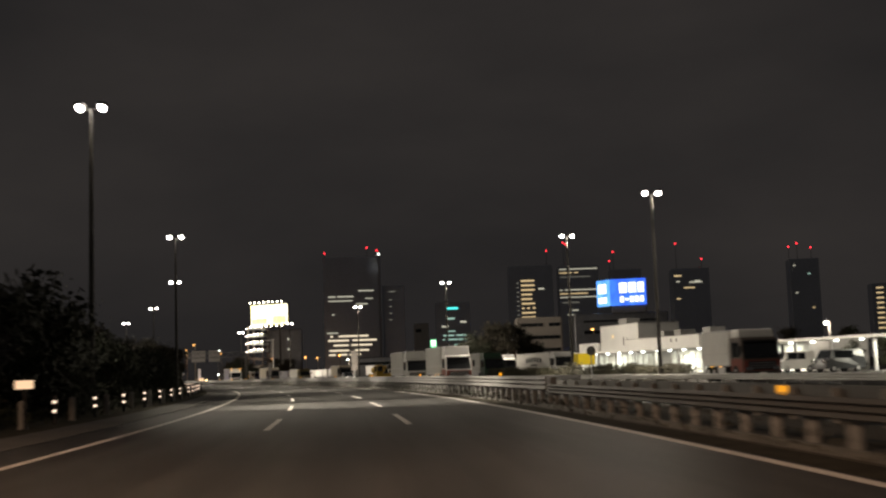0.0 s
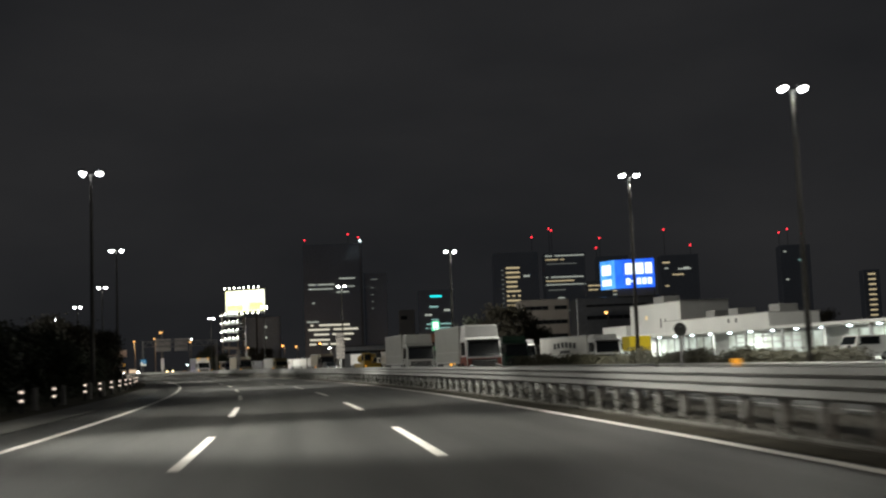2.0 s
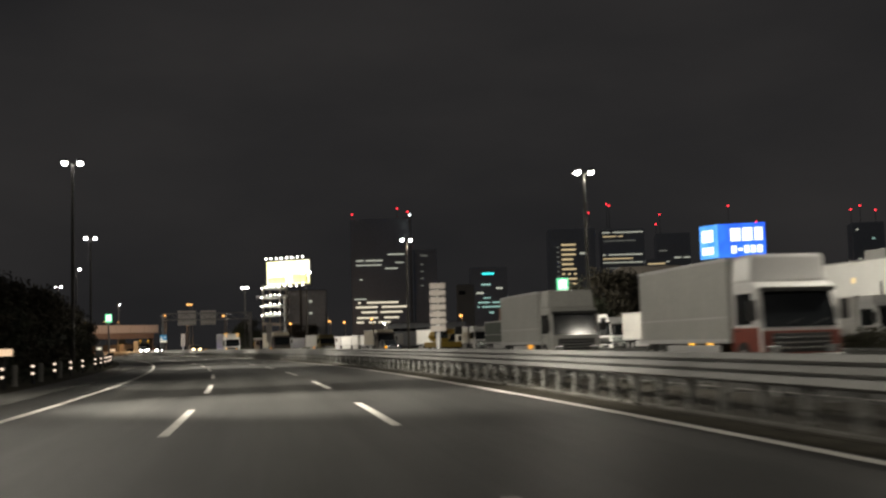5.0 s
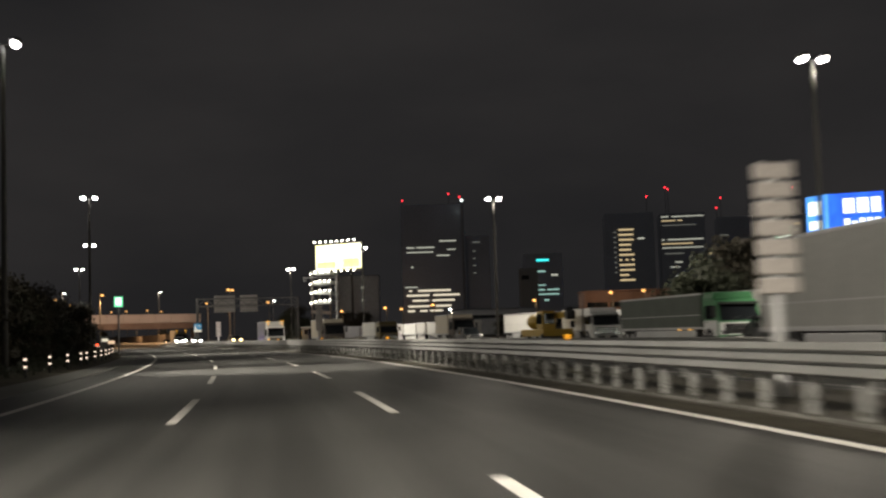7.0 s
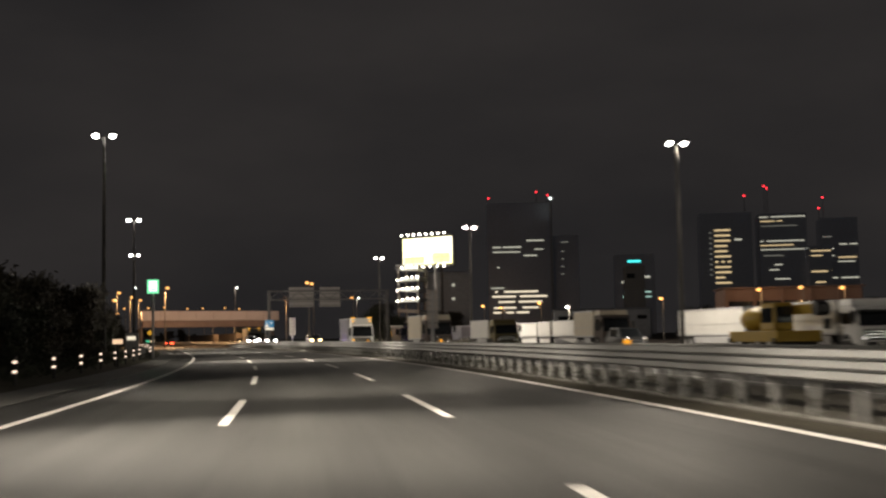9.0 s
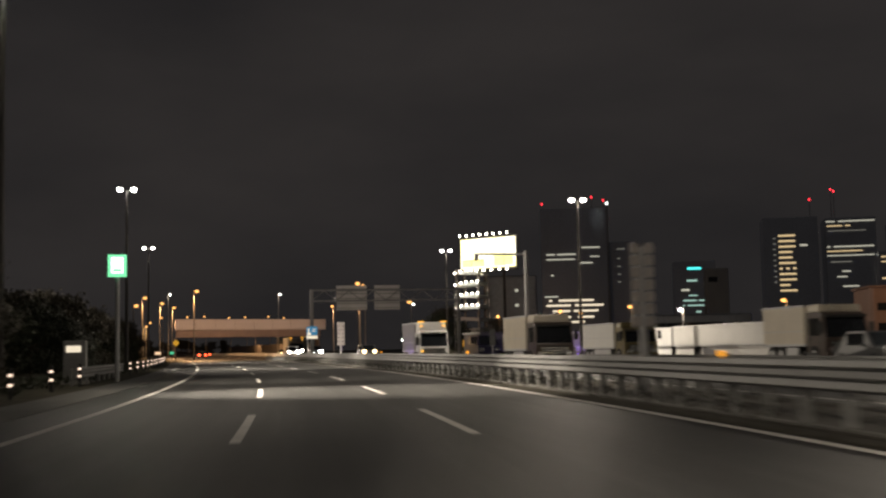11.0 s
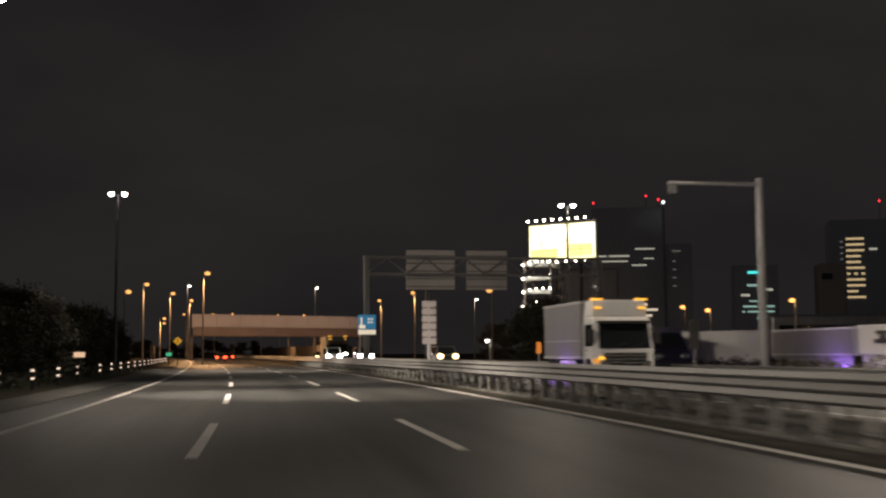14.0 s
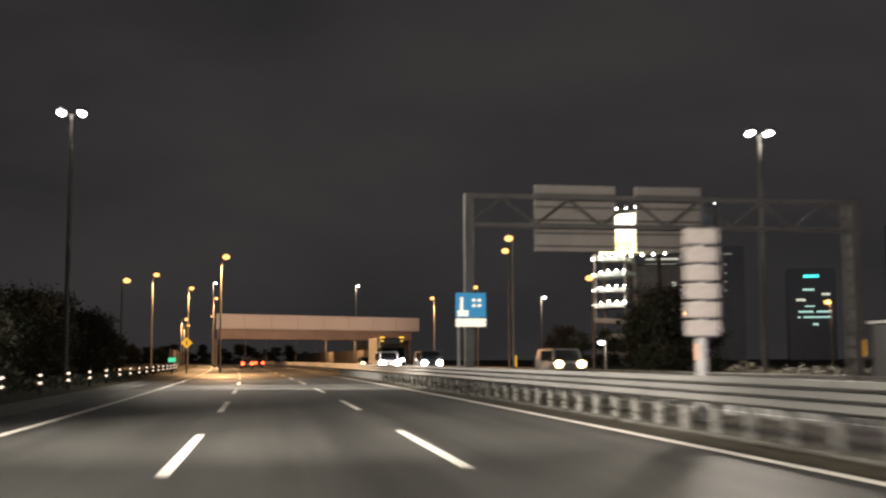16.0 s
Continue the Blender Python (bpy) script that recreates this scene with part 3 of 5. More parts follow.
for nm, o, w in (("fill_wall_left", 13.2, 0.6), ("fill_wall_right", -24.6, -0.6)):
    tagged(part(nm, sweep([(o, -0.1), (o, 3.2), (o + w, 3.2), (o + w, -0.1)], 452, 640, 6.0), PIER), "dark concrete wall added beyond the overpass to catch lamplight", "wall", kind="structure")
# start of the road: unseen sodium lamp added beside the verge to warm the foreground
v = rp(-1.0, 9.9)
sodium_lamp(v.x, v.y, 9.5, -1.6, 0, False)
spot("sodium_light", (v.x, v.y, 9.2), (v.x + 2.5, v.y + 9.0, 0), SODIUM_LAMP * 2.2, SODIUM_PALE, 1.45, 0.9, 0.25)


# ---------- signs ----------
def lit_sign(s, off, zc, w, h, label, face, rim, post_r=0.09):
    t = thing("lit_sign", road_pose(s, off), label, "sign")
    part("post", Tb((0.0, 0.1, -0.05), (0.0, 0.1, zc + h / 2), post_r, post_r, 10), STEEL, t)
    pb = part("panel", B(-w / 2, w / 2, -0.06, 0.02, zc - h / 2, zc + h / 2, 0.02), rim, t, "glowing green panel")
    part("pictogram", B(-w / 2 + 0.14, w / 2 - 0.14, -0.075, -0.062, zc - h / 2 + 0.16, zc + h / 2 - 0.12), face, pb, "pale lit centre")
    part("legend_bar", B(-w / 2 + 0.2, w / 2 - 0.2, -0.085, -0.077, zc - h / 2 + 0.22, zc - h / 2 + 0.34), rim, pb)
    return t


lit_sign(212.0, 9.05, 4.9, 0.76, 0.94, "green and white illuminated sign on a grey post", PALE_PANEL, GREEN_PANEL)
lit_sign(145.3, -20.4, 4.7, 0.8, 1.0, "green and white illuminated sign beside the parking area", PALE_PANEL, GREEN_PANEL)
for s, o in ((259.0, 9.5), (186.0, 9.4), (108.0, 9.4), (31.0, 9.6)):
    t = thing("marker_box", road_pose(s, o), "small pale distance marker with headlight glow on a short post", "marker", "markers along the verge")
    part("post", Tb((0, 0.03, 0), (0, 0.03, 1.1), 0.04, 0.04, 8), DELIN, t)
    part("panel", B(-0.23, 0.23, -0.03, 0.03, 1.1, 1.32, 0.02), MARKER_RETRO, t, "pale panel, headlight return as emission")


def stacked_sign(s, off, rows, cols, gap=0.02):
    t = thing("median_sign", road_pose(s, off), "tall narrow sign of stacked panels seen from its grey back", "sign", "median signs")
    z0, z1, w = 1.55, 3.5, 0.66
    part("post", Tb((0, 0.08, 0.1), (0, 0.08, z1 - 0.1), 0.09, 0.09, 12), STEEL, t)
    hgt = (z1 - z0) / rows
    first = None
    for r in range(rows):
        for c in range(cols):
            x = -w / 2 + w * (c + 0.5) / cols
            m = Matrix.Translation((x, 0, z0 + hgt * (r + 0.5)))
            if first is None:
                hw = w / cols / 2 - gap
                first = part("panel", B(-hw, hw, -0.03, 0.03, -hgt / 2 + 0.025, hgt / 2 - 0.025, 0.025), SIGN_BACK, t)
                first.matrix_local = m
            else:
                share(first, m, t)
    for x in (-0.2, 0.2):
        part("rib", B(x - 0.02, x + 0.02, 0.03, 0.07, z0, z1), STEEL, t)
    return t


stacked_sign(115.6, -5.45, 7, 1)
stacked_sign(187.0, -5.5, 7, 2, 0.06)
stacked_sign(259.0, -5.35, 6, 1)

# gantry over the opposite carriageway
g = thing("sign_gantry", road_pose(282.5, -5.4), "grey steel truss gantry with two sign panels seen from the back", "gantry")
GW = 15.6
for x in (0.0, GW):
    part("leg", B(x - 0.17, x + 0.17, -0.17, 0.17, 0.0, 7.45, 0.03), GANTRY, g)
    part("leg_base", B(x - 0.4, x + 0.4, -0.4, 0.4, 0.0, 0.35, 0.04), CONCRETE, g)
for i in range(13):
    part("leg_rung", B(GW - 0.42, GW - 0.1, -0.05, 0.05, 0.6 + i * 0.5, 0.68 + i * 0.5), GANTRY, g)
part("ladder_rail", B(GW - 0.46, GW - 0.4, -0.06, 0.06, 0.35, 7.3), GANTRY, g)
for z in (6.25, 7.35):
    part("chord", B(0, GW, -0.09, 0.09, z - 0.09, z + 0.09), GANTRY, g)
for i in range(12):
    x0, x1 = GW * i / 12, GW * (i + 1) / 12
    za, zb = (6.3, 7.3) if i % 2 == 0 else (7.3, 6.3)
    part("brace", Tb((x0, 0, za), (x1, 0, zb), 0.05, 0.05, 6), GANTRY, g)
for x0, x1 in ((2.6, 5.8), (6.6, 9.3)):
    sp = part("sign_panel", B(x0, x1, 0.16, 0.22, 5.3, 7.85, 0.01), GANTRY_SIGN, g, "grey back of a road sign")
    for i in range(5):
        part("rib", B(x0, x1, 0.12, 0.16, 5.45 + i * 0.5, 5.53 + i * 0.5), GANTRY, sp)
t = thing("blue_sign", road_pose(281.6, -5.3), "blue information sign with headlight glow and a white plate below", "sign")
part("post", Tb((-0.45, 0.05, 0.1), (-0.45, 0.05, 3.6), 0.05, 0.05, 10), STEEL, t)
pn = part("panel", B(-0.56, 0.56, -0.03, 0.03, 2.72, 3.62, 0.02), BLUE_SIGN, t, "blue panel, headlight return as emission")
part("arrow", B(-0.40, -0.30, -0.045, -0.032, 2.8, 3.45), SIGN_WHITE, pn)
part("block", B(-0.5, -0.1, -0.045, -0.032, 2.76, 2.98), SIGN_WHITE, pn)
for i in range(4):
    part("legend_bar", B(0.05 + 0.2 * (i % 2), 0.17 + 0.2 * (i % 2), -0.045, -0.032, 3.1 + 0.2 * (i // 2), 3.2 + 0.2 * (i // 2)), SIGN_WHITE, pn)
part("plate", B(-0.56, 0.56, -0.03, 0.03, 2.38, 2.68, 0.02), SIGN_WHITE, t, "pale plate")

# round sign seen from the back, beside the parking area
t = thing("round_sign", road_pose(87.6, -20.4), "grey back of a round road sign on a post", "sign")
part("post", Tb((0, 0.05, 0), (0, 0.05, 2.75), 0.045, 0.045, 10), STEEL, t)
part("disc", Tb((0, -0.02, 2.34), (0, 0.02, 2.34), 0.36, 0.36, 28), RAIL_PAINT, t, "round grey plate")
part("clamp", B(-0.1, 0.1, -0.02, 0.1, 2.45, 2.52), STEEL, t)

# camera mast with one arm
t = thing("arm_pole", road_pose(261.0, -22.1), "grey pole with one long arm and a small device", "pole")
part("pole", Tb((0, 0, 0), (0, 0, 9.6), 0.2, 0.16, 14), STEEL, t)
part("arm", Tb((0, 0, 9.3), (-4.7, 0, 9.3), 0.11, 0.09, 12), STEEL, t)
dv = part("camera_housing", B(-4.65, -4.3, -0.15, 0.15, 8.75, 9.2, 0.04), DARK_STEEL, t)
part("bracket", Tb((-4.5, 0, 9.3), (-4.5, 0, 9.1), 0.03, 0.03, 8), STEEL, dv)

# warning diamond and small green marker on the verge
t = thing("warning_sign", road_pose(347.0, 7.9), "yellow diamond warning sign with headlight glow on a post", "sign")
part("post", Tb((0, 0.04, 0), (0, 0.04, 3.1), 0.05, 0.05, 10), DELIN, t)
b = B(-0.36, 0.36, -0.02, 0.02, -0.36, 0.36, 0.02)
bmesh.ops.transform(b, matrix=pose(0, 0, 2.75, 0, 45, 0), verts=b.verts)
pn = part("panel", b, SIGN_YELLOW, t, "yellow diamond plate, headlight return as emission")
part("symbol", B(-0.05, 0.05, -0.04, -0.022, 2.55, 2.95), BLACK_TRIM, pn)
t = thing("green_marker", road_pose(336.0, 8.6), "small green direction marker on a post", "sign")
part("post", Tb((0, 0.04, 0), (0, 0.04, 1.1), 0.05, 0.05, 10), DELIN, t)
part("panel", B(-0.3, 0.3, -0.02, 0.02, 1.05, 1.4, 0.02), GREEN_SIGN, t, "green plate, headlight return as emission")
t = thing("notice_board", road_pose(303.8, -22.8), "narrow orange notice board with an emissive face on a post", "sign")
part("post", Tb((0, 0.04, 0), (0, 0.04, 1.9), 0.05, 0.05, 10), STEEL, t)
part("panel", B(-0.22, 0.22, -0.03, 0.03, 1.1, 2.05, 0.03), NOTICE_PANEL, t, "orange emissive board")

t = thing("orange_panel", road_pose(284.1, -22.0), "small orange emissive panel on a short post", "sign")
part("post", Tb((0, 0.04, 0), (0, 0.04, 1.5), 0.05, 0.05, 10), DELIN, t)
part("panel", B(-0.2, 0.2, -0.03, 0.03, 1.25, 1.95, 0.03), AMBER_PANEL, t, "orange emissive face")
t = thing("yellow_marker", road_pose(345.7, -22.0), "slim yellow marker board on a post", "sign")
part("post", Tb((0, 0.04, 0), (0, 0.04, 0.6), 0.05, 0.05, 10), DELIN, t)
part("panel", B(-0.17, 0.17, -0.03, 0.03, 0.5, 1.55, 0.03), SIGN_YELLOW, t, "yellow face")
guardrail(9.85, -1, 205.5, 223.5, 2.0, 0.74, "short steel guardrail before the roadside cabinet", 223.0, RAIL_PAINT)
t = thing("roadside_cabinet", road_pose(208.4, 10.25), "grey steel roadside cabinet with a pale lit device", "cabinet")
part("plinth", B(-0.5, 0.5, -0.35, 0.35, -0.05, 0.2, 0.02), CONCRETE, t)
bd = part("body", B(-0.42, 0.42, -0.28, 0.28, 0.2, 1.75, 0.04), RAIL_PAINT, t)
part("door", B(-0.36, 0.36, -0.305, -0.28, 0.3, 1.1, 0.01), RAIL_PAINT, bd)
part("handle", B(0.22, 0.26, -0.34, -0.3, 0.65, 0.8), BLACK_TRIM, bd)
part("lit_panel", B(-0.3, 0.25, -0.31, -0.28, 1.3, 1.55, 0.03), SIGN_WHITE, bd, "pale lit window")

# ---------- overpass ----------
A0, A1 = Vector((-117.8, 421.5, 0)), Vector((-89.3, 452.6, 0))
L_BR = (A1 - A0).length
t = thing("overpass", pose(A0.x, A0.y, 0, 0, 0, math.degrees(math.atan2(A1.y - A0.y, A1.x - A0.x))), "concrete and steel road overpass lit by sodium lamps", "bridge")
SKEW = 0.5   # the deck crosses the road askew


def skewed(bm):
    for v in bm.verts:
        v.co.x += SKEW * v.co.y
    return bm


dk = part("parapet", skewed(B(0, L_BR, 0.0, 0.25, 6.75, 8.9, 0.04)), BRIDGE, t, "pale concrete parapet")
part("parapet_cap", skewed(B(0, L_BR, -0.08, 0.33, 8.9, 9.05, 0.02)), BRIDGE, dk)
part("parapet_foot", skewed(B(0, L_BR, -0.1, 0.0, 6.6, 6.75, 0.02)), BRIDGE, dk)
for i in range(1, 8):
    part("joint", skewed(B(i * L_BR / 8 - 0.03, i * L_BR / 8 + 0.03, -0.012, -0.004, 6.8, 8.85)), GIRDER, dk)
part("deck", skewed(B(0, L_BR, 0.25, 9.0, 6.5, 7.1)), BRIDGE, t)
for y in (0.8, 4.2, 7.8):
    gd = part("girder", skewed(B(0.2, L_BR - 1.6, y, y + 0.4, 4.9, 6.5, 0.02)), GIRDER, t, "rust-brown steel girder, darkened for shade")
    part("flange", skewed(B(0.2, L_BR - 1.6, y - 0.18, y + 0.58, 4.82, 4.9)), GIRDER, gd)
    for i in range(12):
        part("stiffener", skewed(B(0.5 + i * 3.3, 0.56 + i * 3.3, y - 0.12, y, 4.9, 6.45)), GIRDER, gd)
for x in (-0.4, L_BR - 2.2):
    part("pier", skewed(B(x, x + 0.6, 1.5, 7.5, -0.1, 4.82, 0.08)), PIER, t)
part("rear_parapet", skewed(B(0, L_BR, 8.8, 9.05, 7.1, 8.9, 0.04)), BRIDGE, t)
# street lamps of the road behind the overpass
q = (A1 - A0).normalized()
for i in range(7):
    v = A0 + q * (2.0 + i * 8.0 + (1.5 if i % 2 else 0.0)) + Vector((-48.0, 112.0, 0))
    sodium_lamp(v.x, v.y, 13.1 + 0.2 * (i % 3), 0.5, 20, False)


# ---------- towers of the city ----------
def tower(name, x0, x1, y, z1, deep, label, rows, group="city towers", base=-0.1, body=None):
    """rows: (height, first part of the width, last part, storey height, window material, number of panes)."""
    t = thing(name, pose(x0, y, 0, 0, 0, -math.degrees(math.atan2(x0, y)) * 0.6), label, "tower" if "tower" in name else "building", group)
    w = x1 - x0
    bd = part("wall", B(0, w, 0, deep, base, z1, 0.4), body or TOWER, t)
    for z, a, b, h, mt, n in rows:
        h *= 0.7
        first = None
        pw = w * (b - a) / n
        for i in range(n):
            if n > 2 and random.random() < 0.07:
                continue
            m = Matrix.Translation((w * a + pw * (i + 0.5), -0.15, z))
            if first is None:
                first = part("window", B(-pw * 0.485, pw * 0.485, -0.1, 0.3, -h / 2, h / 2, 0.05), mt, bd)
                first.matrix_local = m
            else:
                share(first, m, bd)
    return t


def red_lamp(x, y, z, on, h=3.0):
    t = thing("aviation_lamp", pose(x, y, z - h), "small red aviation warning lamp on " + on, "lamp", "aviation lamps")
    part("mast", Tb((0, 0, 0), (0, 0, h), 0.25, 0.15, 8), DARK_STEEL, t)
    b = bmesh.new()
    lump(b, (0, 0, h), 0.7, 0.7, 0.8, 10, 8)
    part("lens", b, RED_DOT, t, "red lens", smooth=True)


FLOOR_LIT = uneven_glow("lit_office_floor", (1.0, 0.93, 0.76), (0.55, 0.5, 0.4), 0.8, 0.12)
Y0 = 1110.0
random.seed(4)
rows = [(74.5, 0.08, 0.52, 1.8, WIN_WHITE, 14), (70.5, 0.08, 0.5, 1.5, WIN_WHITE, 12), (79.8, 0.6, 0.87, 1.6, WIN_WHITE, 6), (67.3, 0.55, 0.76, 1.6, WIN_WHITE, 5), (72.4, 0.72, 0.86, 1.2, WIN_WHITE, 3),
        (57.6, 0.14, 0.18, 1.8, WIN_WHITE, 1), (40.3, 0.04, 0.24, 1.5, WIN_WHITE, 6)]
for z, x0, x1 in ((37.1, 0.1, 0.76), (33.1, 0.06, 0.9), (28.6, 0.1, 0.82), (23.7, 0.08, 0.76), (19.7, 0.07, 0.62)):
    rows.append((z, x0, x1, 2.3, FLOOR_LIT, 14))
tower("office_tower", -62.4, -7.8, Y0, 112.0, 40.0, "dark glass office tower with scattered lit floors", rows)
tower("office_tower", -7.0, 14.5, Y0 + 30, 86.0, 30.0, "slim dark high-rise with few lit windows",
      [(72.0 - i * 6.5, 0.3, 0.42, 1.4, WIN_DIM, 1) for i in range(4)] + [(80.0, 0.3, 0.6, 1.4, WIN_DIM, 2)])
tower("office_tower", 43.3, 76.0, Y0, 66.0, 30.0, "dark tower with a teal sign and cool lit floors",
      [(60.2, 0.32, 0.66, 2.6, TEAL, 1), (50.4, 0.3, 0.55, 2.2, WIN_COOL, 3), (47.0, 0.7, 0.88, 2.4, WIN_WHITE, 1), (43.0, 0.16, 0.36, 2.4, WIN_WHITE, 1),
       (38.5, 0.34, 0.62, 1.4, WIN_COOL, 4), (34.5, 0.2, 0.9, 1.9, WIN_COOL, 11), (30.6, 0.18, 0.9, 1.7, WIN_COOL, 12), (25.5, 0.5, 0.62, 2.0, WIN_COOL, 1)])
tower("office_tower", 114.3, 156.0, Y0, 98.5, 36.0, "dark tower with a column of warm lit windows",
      [(84.0 - i * 4.35, 0.27, 0.58, 2.2, WIN_WARM, 5) for i in range(11)] + [(76.0, 0.66, 0.8, 2.2, WIN_WHITE, 2)] + [(82 - i * 4.35, 0.17, 0.22, 1.5, WIN_DIM, 1) for i in range(9)])
tower("office_tower", 162.0, 200.0, Y0, 97.0, 36.0, "dark tower with thin rows of white lit windows",
      [(94.0, 0.02, 0.98, 1.4, WIN_WHITE, 16), (90.5, 0.03, 0.5, 1.3, WIN_WARM, 9), (86.5, 0.05, 0.8, 1.0, WIN_DIM, 12), (74.0, 0.02, 0.95, 1.5, WIN_WHITE, 14), (70.5, 0.02, 0.72, 1.3, WIN_WARM, 10),
       (67.0, 0.02, 0.95, 1.2, WIN_WHITE, 14), (62.0, 0.08, 0.5, 1.3, WIN_DIM, 6), (54.5, 0.3, 0.55, 1.5, WIN_WHITE, 3), (50.3, 0.12, 0.4, 1.4, WIN_WHITE, 4), (42.7, 0.3, 0.62, 1.5, WIN_WHITE, 5)])
tower("office_tower", 197.0, 215.0, Y0 - 20, 68.0, 30.0, "lower dark tower with rows of warm lit windows",
      [(63.8, 0.1, 0.95, 1.6, WIN_WARM, 7), (60.0, 0.1, 0.6, 1.4, WIN_WARM, 4), (47.2, 0.1, 0.8, 1.8, WIN_WARM, 6), (38.6, 0.25, 0.7, 1.6, WIN_WARM, 4), (34.3, 0.2, 0.75, 1.6, WIN_WHITE, 4), (30.2, 0.1, 0.7, 1.8, WIN_WARM, 5)])
tower("office_tower", 216.0, 246.0, Y0 + 20, 94.0, 30.0, "dark tower with short groups of lit windows",
      [(78.0, 0.05, 0.3, 1.5, WIN_DIM, 3), (71.5, 0.5, 0.98, 1.6, WIN_WHITE, 7), (68.0, 0.05, 0.35, 1.4, WIN_WHITE, 4), (62.0, 0.1, 0.35, 1.4, WIN_WHITE, 3), (60.5, 0.45, 0.95, 1.5, WIN_WARM, 7), (57.0, 0.45, 0.9, 1.3, WIN_WHITE, 6),
       (50.0, 0.1, 0.3, 1.4, WIN_WARM, 2), (43.5, 0.05, 0.98, 1.6, WIN_WHITE, 10)])
tower("office_tower", 262.0, 296.0, Y0 - 40, 88.0, 30.0, "distant dark tower with some warm lit windows",
      [(81.2, 0.05, 0.25, 1.8, WIN_WARM, 2), (75.0, 0.45, 0.8, 1.6, WIN_WHITE, 4), (76.0, 0.1, 0.2, 1.6, WIN_WHITE, 1), (76.0, 0.6, 0.75, 1.6, WIN_WHITE, 2), (70.0, 0.3, 0.6, 1.6, WIN_WARM, 4), (60, 0.1, 0.2, 1.6, WIN_WARM, 1)])
tower("apartment_tower", 366.0, 392.0, Y0 - 60, 92.0, 26.0, "distant dark apartment tower with single lit windows",
      [(86.0, 0.12, 0.2, 1.6, WIN_WHITE, 1), (78.0, 0.6, 0.7, 1.4, WIN_COOL, 1), (61.0, 0.15, 0.25, 1.4, WIN_WHITE, 1), (47.0, 0.7, 0.78, 1.4, WIN_WARM, 1)])
tower("apartment_tower", 432.0, 446.0, Y0 - 80, 66.0, 20.0, "distant slim tower with warm lit windows",
      [(62.0 - i * 4.5, 0.3, 0.75, 1.8, WIN_WARM, 2) for i in range(9)])
TOPS = {-35.0: 112.0, 134.0: 98.5, 182.0: 97.0, 220.0: 94.0, 279.0: 88.0, 379.0: 92.0}   # roof heights by the towers' middles
for x, y, z in ((-61.0, Y0 + 2, 117.0), (-20.5, Y0 + 2, 121.5), (-11.0, Y0 + 2, 118.5), (152.0, Y0, 113.0), (168.5, Y0, 120.5), (171.0, Y0 + 1, 119.0), (198.5, Y0 - 2, 87.5),
                (216.8, Y0 + 20, 103.0), (220.5, Y0 + 20, 112.0), (268.0, Y0 - 40, 112.0), (292.0, Y0 - 40, 97.0), (368.0, Y0 - 60, 104.0), (376.0, Y0 - 60, 107.0), (389.0, Y0 - 60, 103.0)):
    red_lamp(x, y + 6, z, "a tower roof", z - TOPS[min(TOPS, key=lambda q: abs(q - x))] + 0.3)
# tall slim mast with a white light beside the first tower
t = thing("radio_mast", pose(-9.0, 1060.0, 0), "tall slim mast with a white and a red lamp", "mast")
part("pole", Tb((0, 0, 0), (0, 0, 112.0), 1.0, 0.7, 10), STEEL, t)
b = bmesh.new()
lump(b, (0, 0, 109.0), 1.1, 1.1, 1.3, 10, 8)
part("lens", b, LENS_MAST, t, "white lamp", smooth=True)
tower("low_office", 26.5, 36.2, 252.0, 12.1, 12.0, "pale low office block with dark windows",
      [(10.4 - i * 2.7, 0.08, 0.95, 1.1, GLASS_DARK, 7) for i in range(4)], "low blocks", -0.1, PALE_BLOCK)
tower("low_block", 9.0, 15.0, 480.0, 21.0, 8.0, "small grey rooftop block", [(18.0, 0.1, 0.5, 2.0, GLASS_DARK, 2)], "low blocks", -0.1, GREY_WALL)
tower("dark_block", 50.0, 76.0, 322.0, 15.6, 20.0, "dark office block carrying a blue screen",
      [(13.4, 0.1, 0.9, 0.8, GLASS_DARK, 9), (10.4, 0.1, 0.9, 1.4, GLASS_DARK, 9)], "low blocks", -0.1, BLOCK_GLASS)
tower("brick_block", 11.5, 31.5, 304.0, 7.3, 10.0, "low red-brown building lit by sodium lamps",
      [(5.0, 0.03, 0.97, 1.3, GLASS_DARK, 12), (2.6, 0.03, 0.97, 1.3, GLASS_DARK, 12)], "low blocks", -0.1, BRICK_WALL)
bb = bpy.data.objects["brick_block"]
for i in range(5):
    part("pilaster", B(0.3 + i * 4.0, 0.75 + i * 4.0, -0.35, 0.0, 0.0, 7.2, 0.02), BRICK_WALL, bb)
part("roof_edge", B(-0.2, 20.2, -0.4, 10.2, 7.3, 7.5, 0.02), BRICK_WALL, bb)
tower("low_block", -13.0, 8.0, 382.0, 6.5, 12.0, "low dark shed far behind the trucks", [(4.5, 0.05, 0.95, 1.2, GLASS_DARK, 9)], "low blocks", -0.1, BLOCK_GLASS)
tower("low_block", 40.0, 110.0, 440.0, 9.0, 20.0, "low dark blocks behind the parking area", [(6.5, 0.05, 0.95, 1.2, GLASS_DARK, 14), (3.0, 0.05, 0.95, 1.2, GLASS_DARK, 14)], "low blocks", -0.1, BLOCK_GLASS)

# ---------- blue advertising screen ----------
d = Vector((9.4, -2.9, 0)).normalized()
t = thing("advertising_screen", pose(60.0, 319.8, 0, 0, 0, math.degrees(math.atan2(d.y, d.x))), "bright blue two-sided advertising screen on a roof frame", "billboard")
W_S = 9.85
fr = part("front_panel", B(0.0, W_S, 0.0, 0.4, 17.45, 24.7, 0.05), SCREEN_BLUE, t, "blue lit screen")
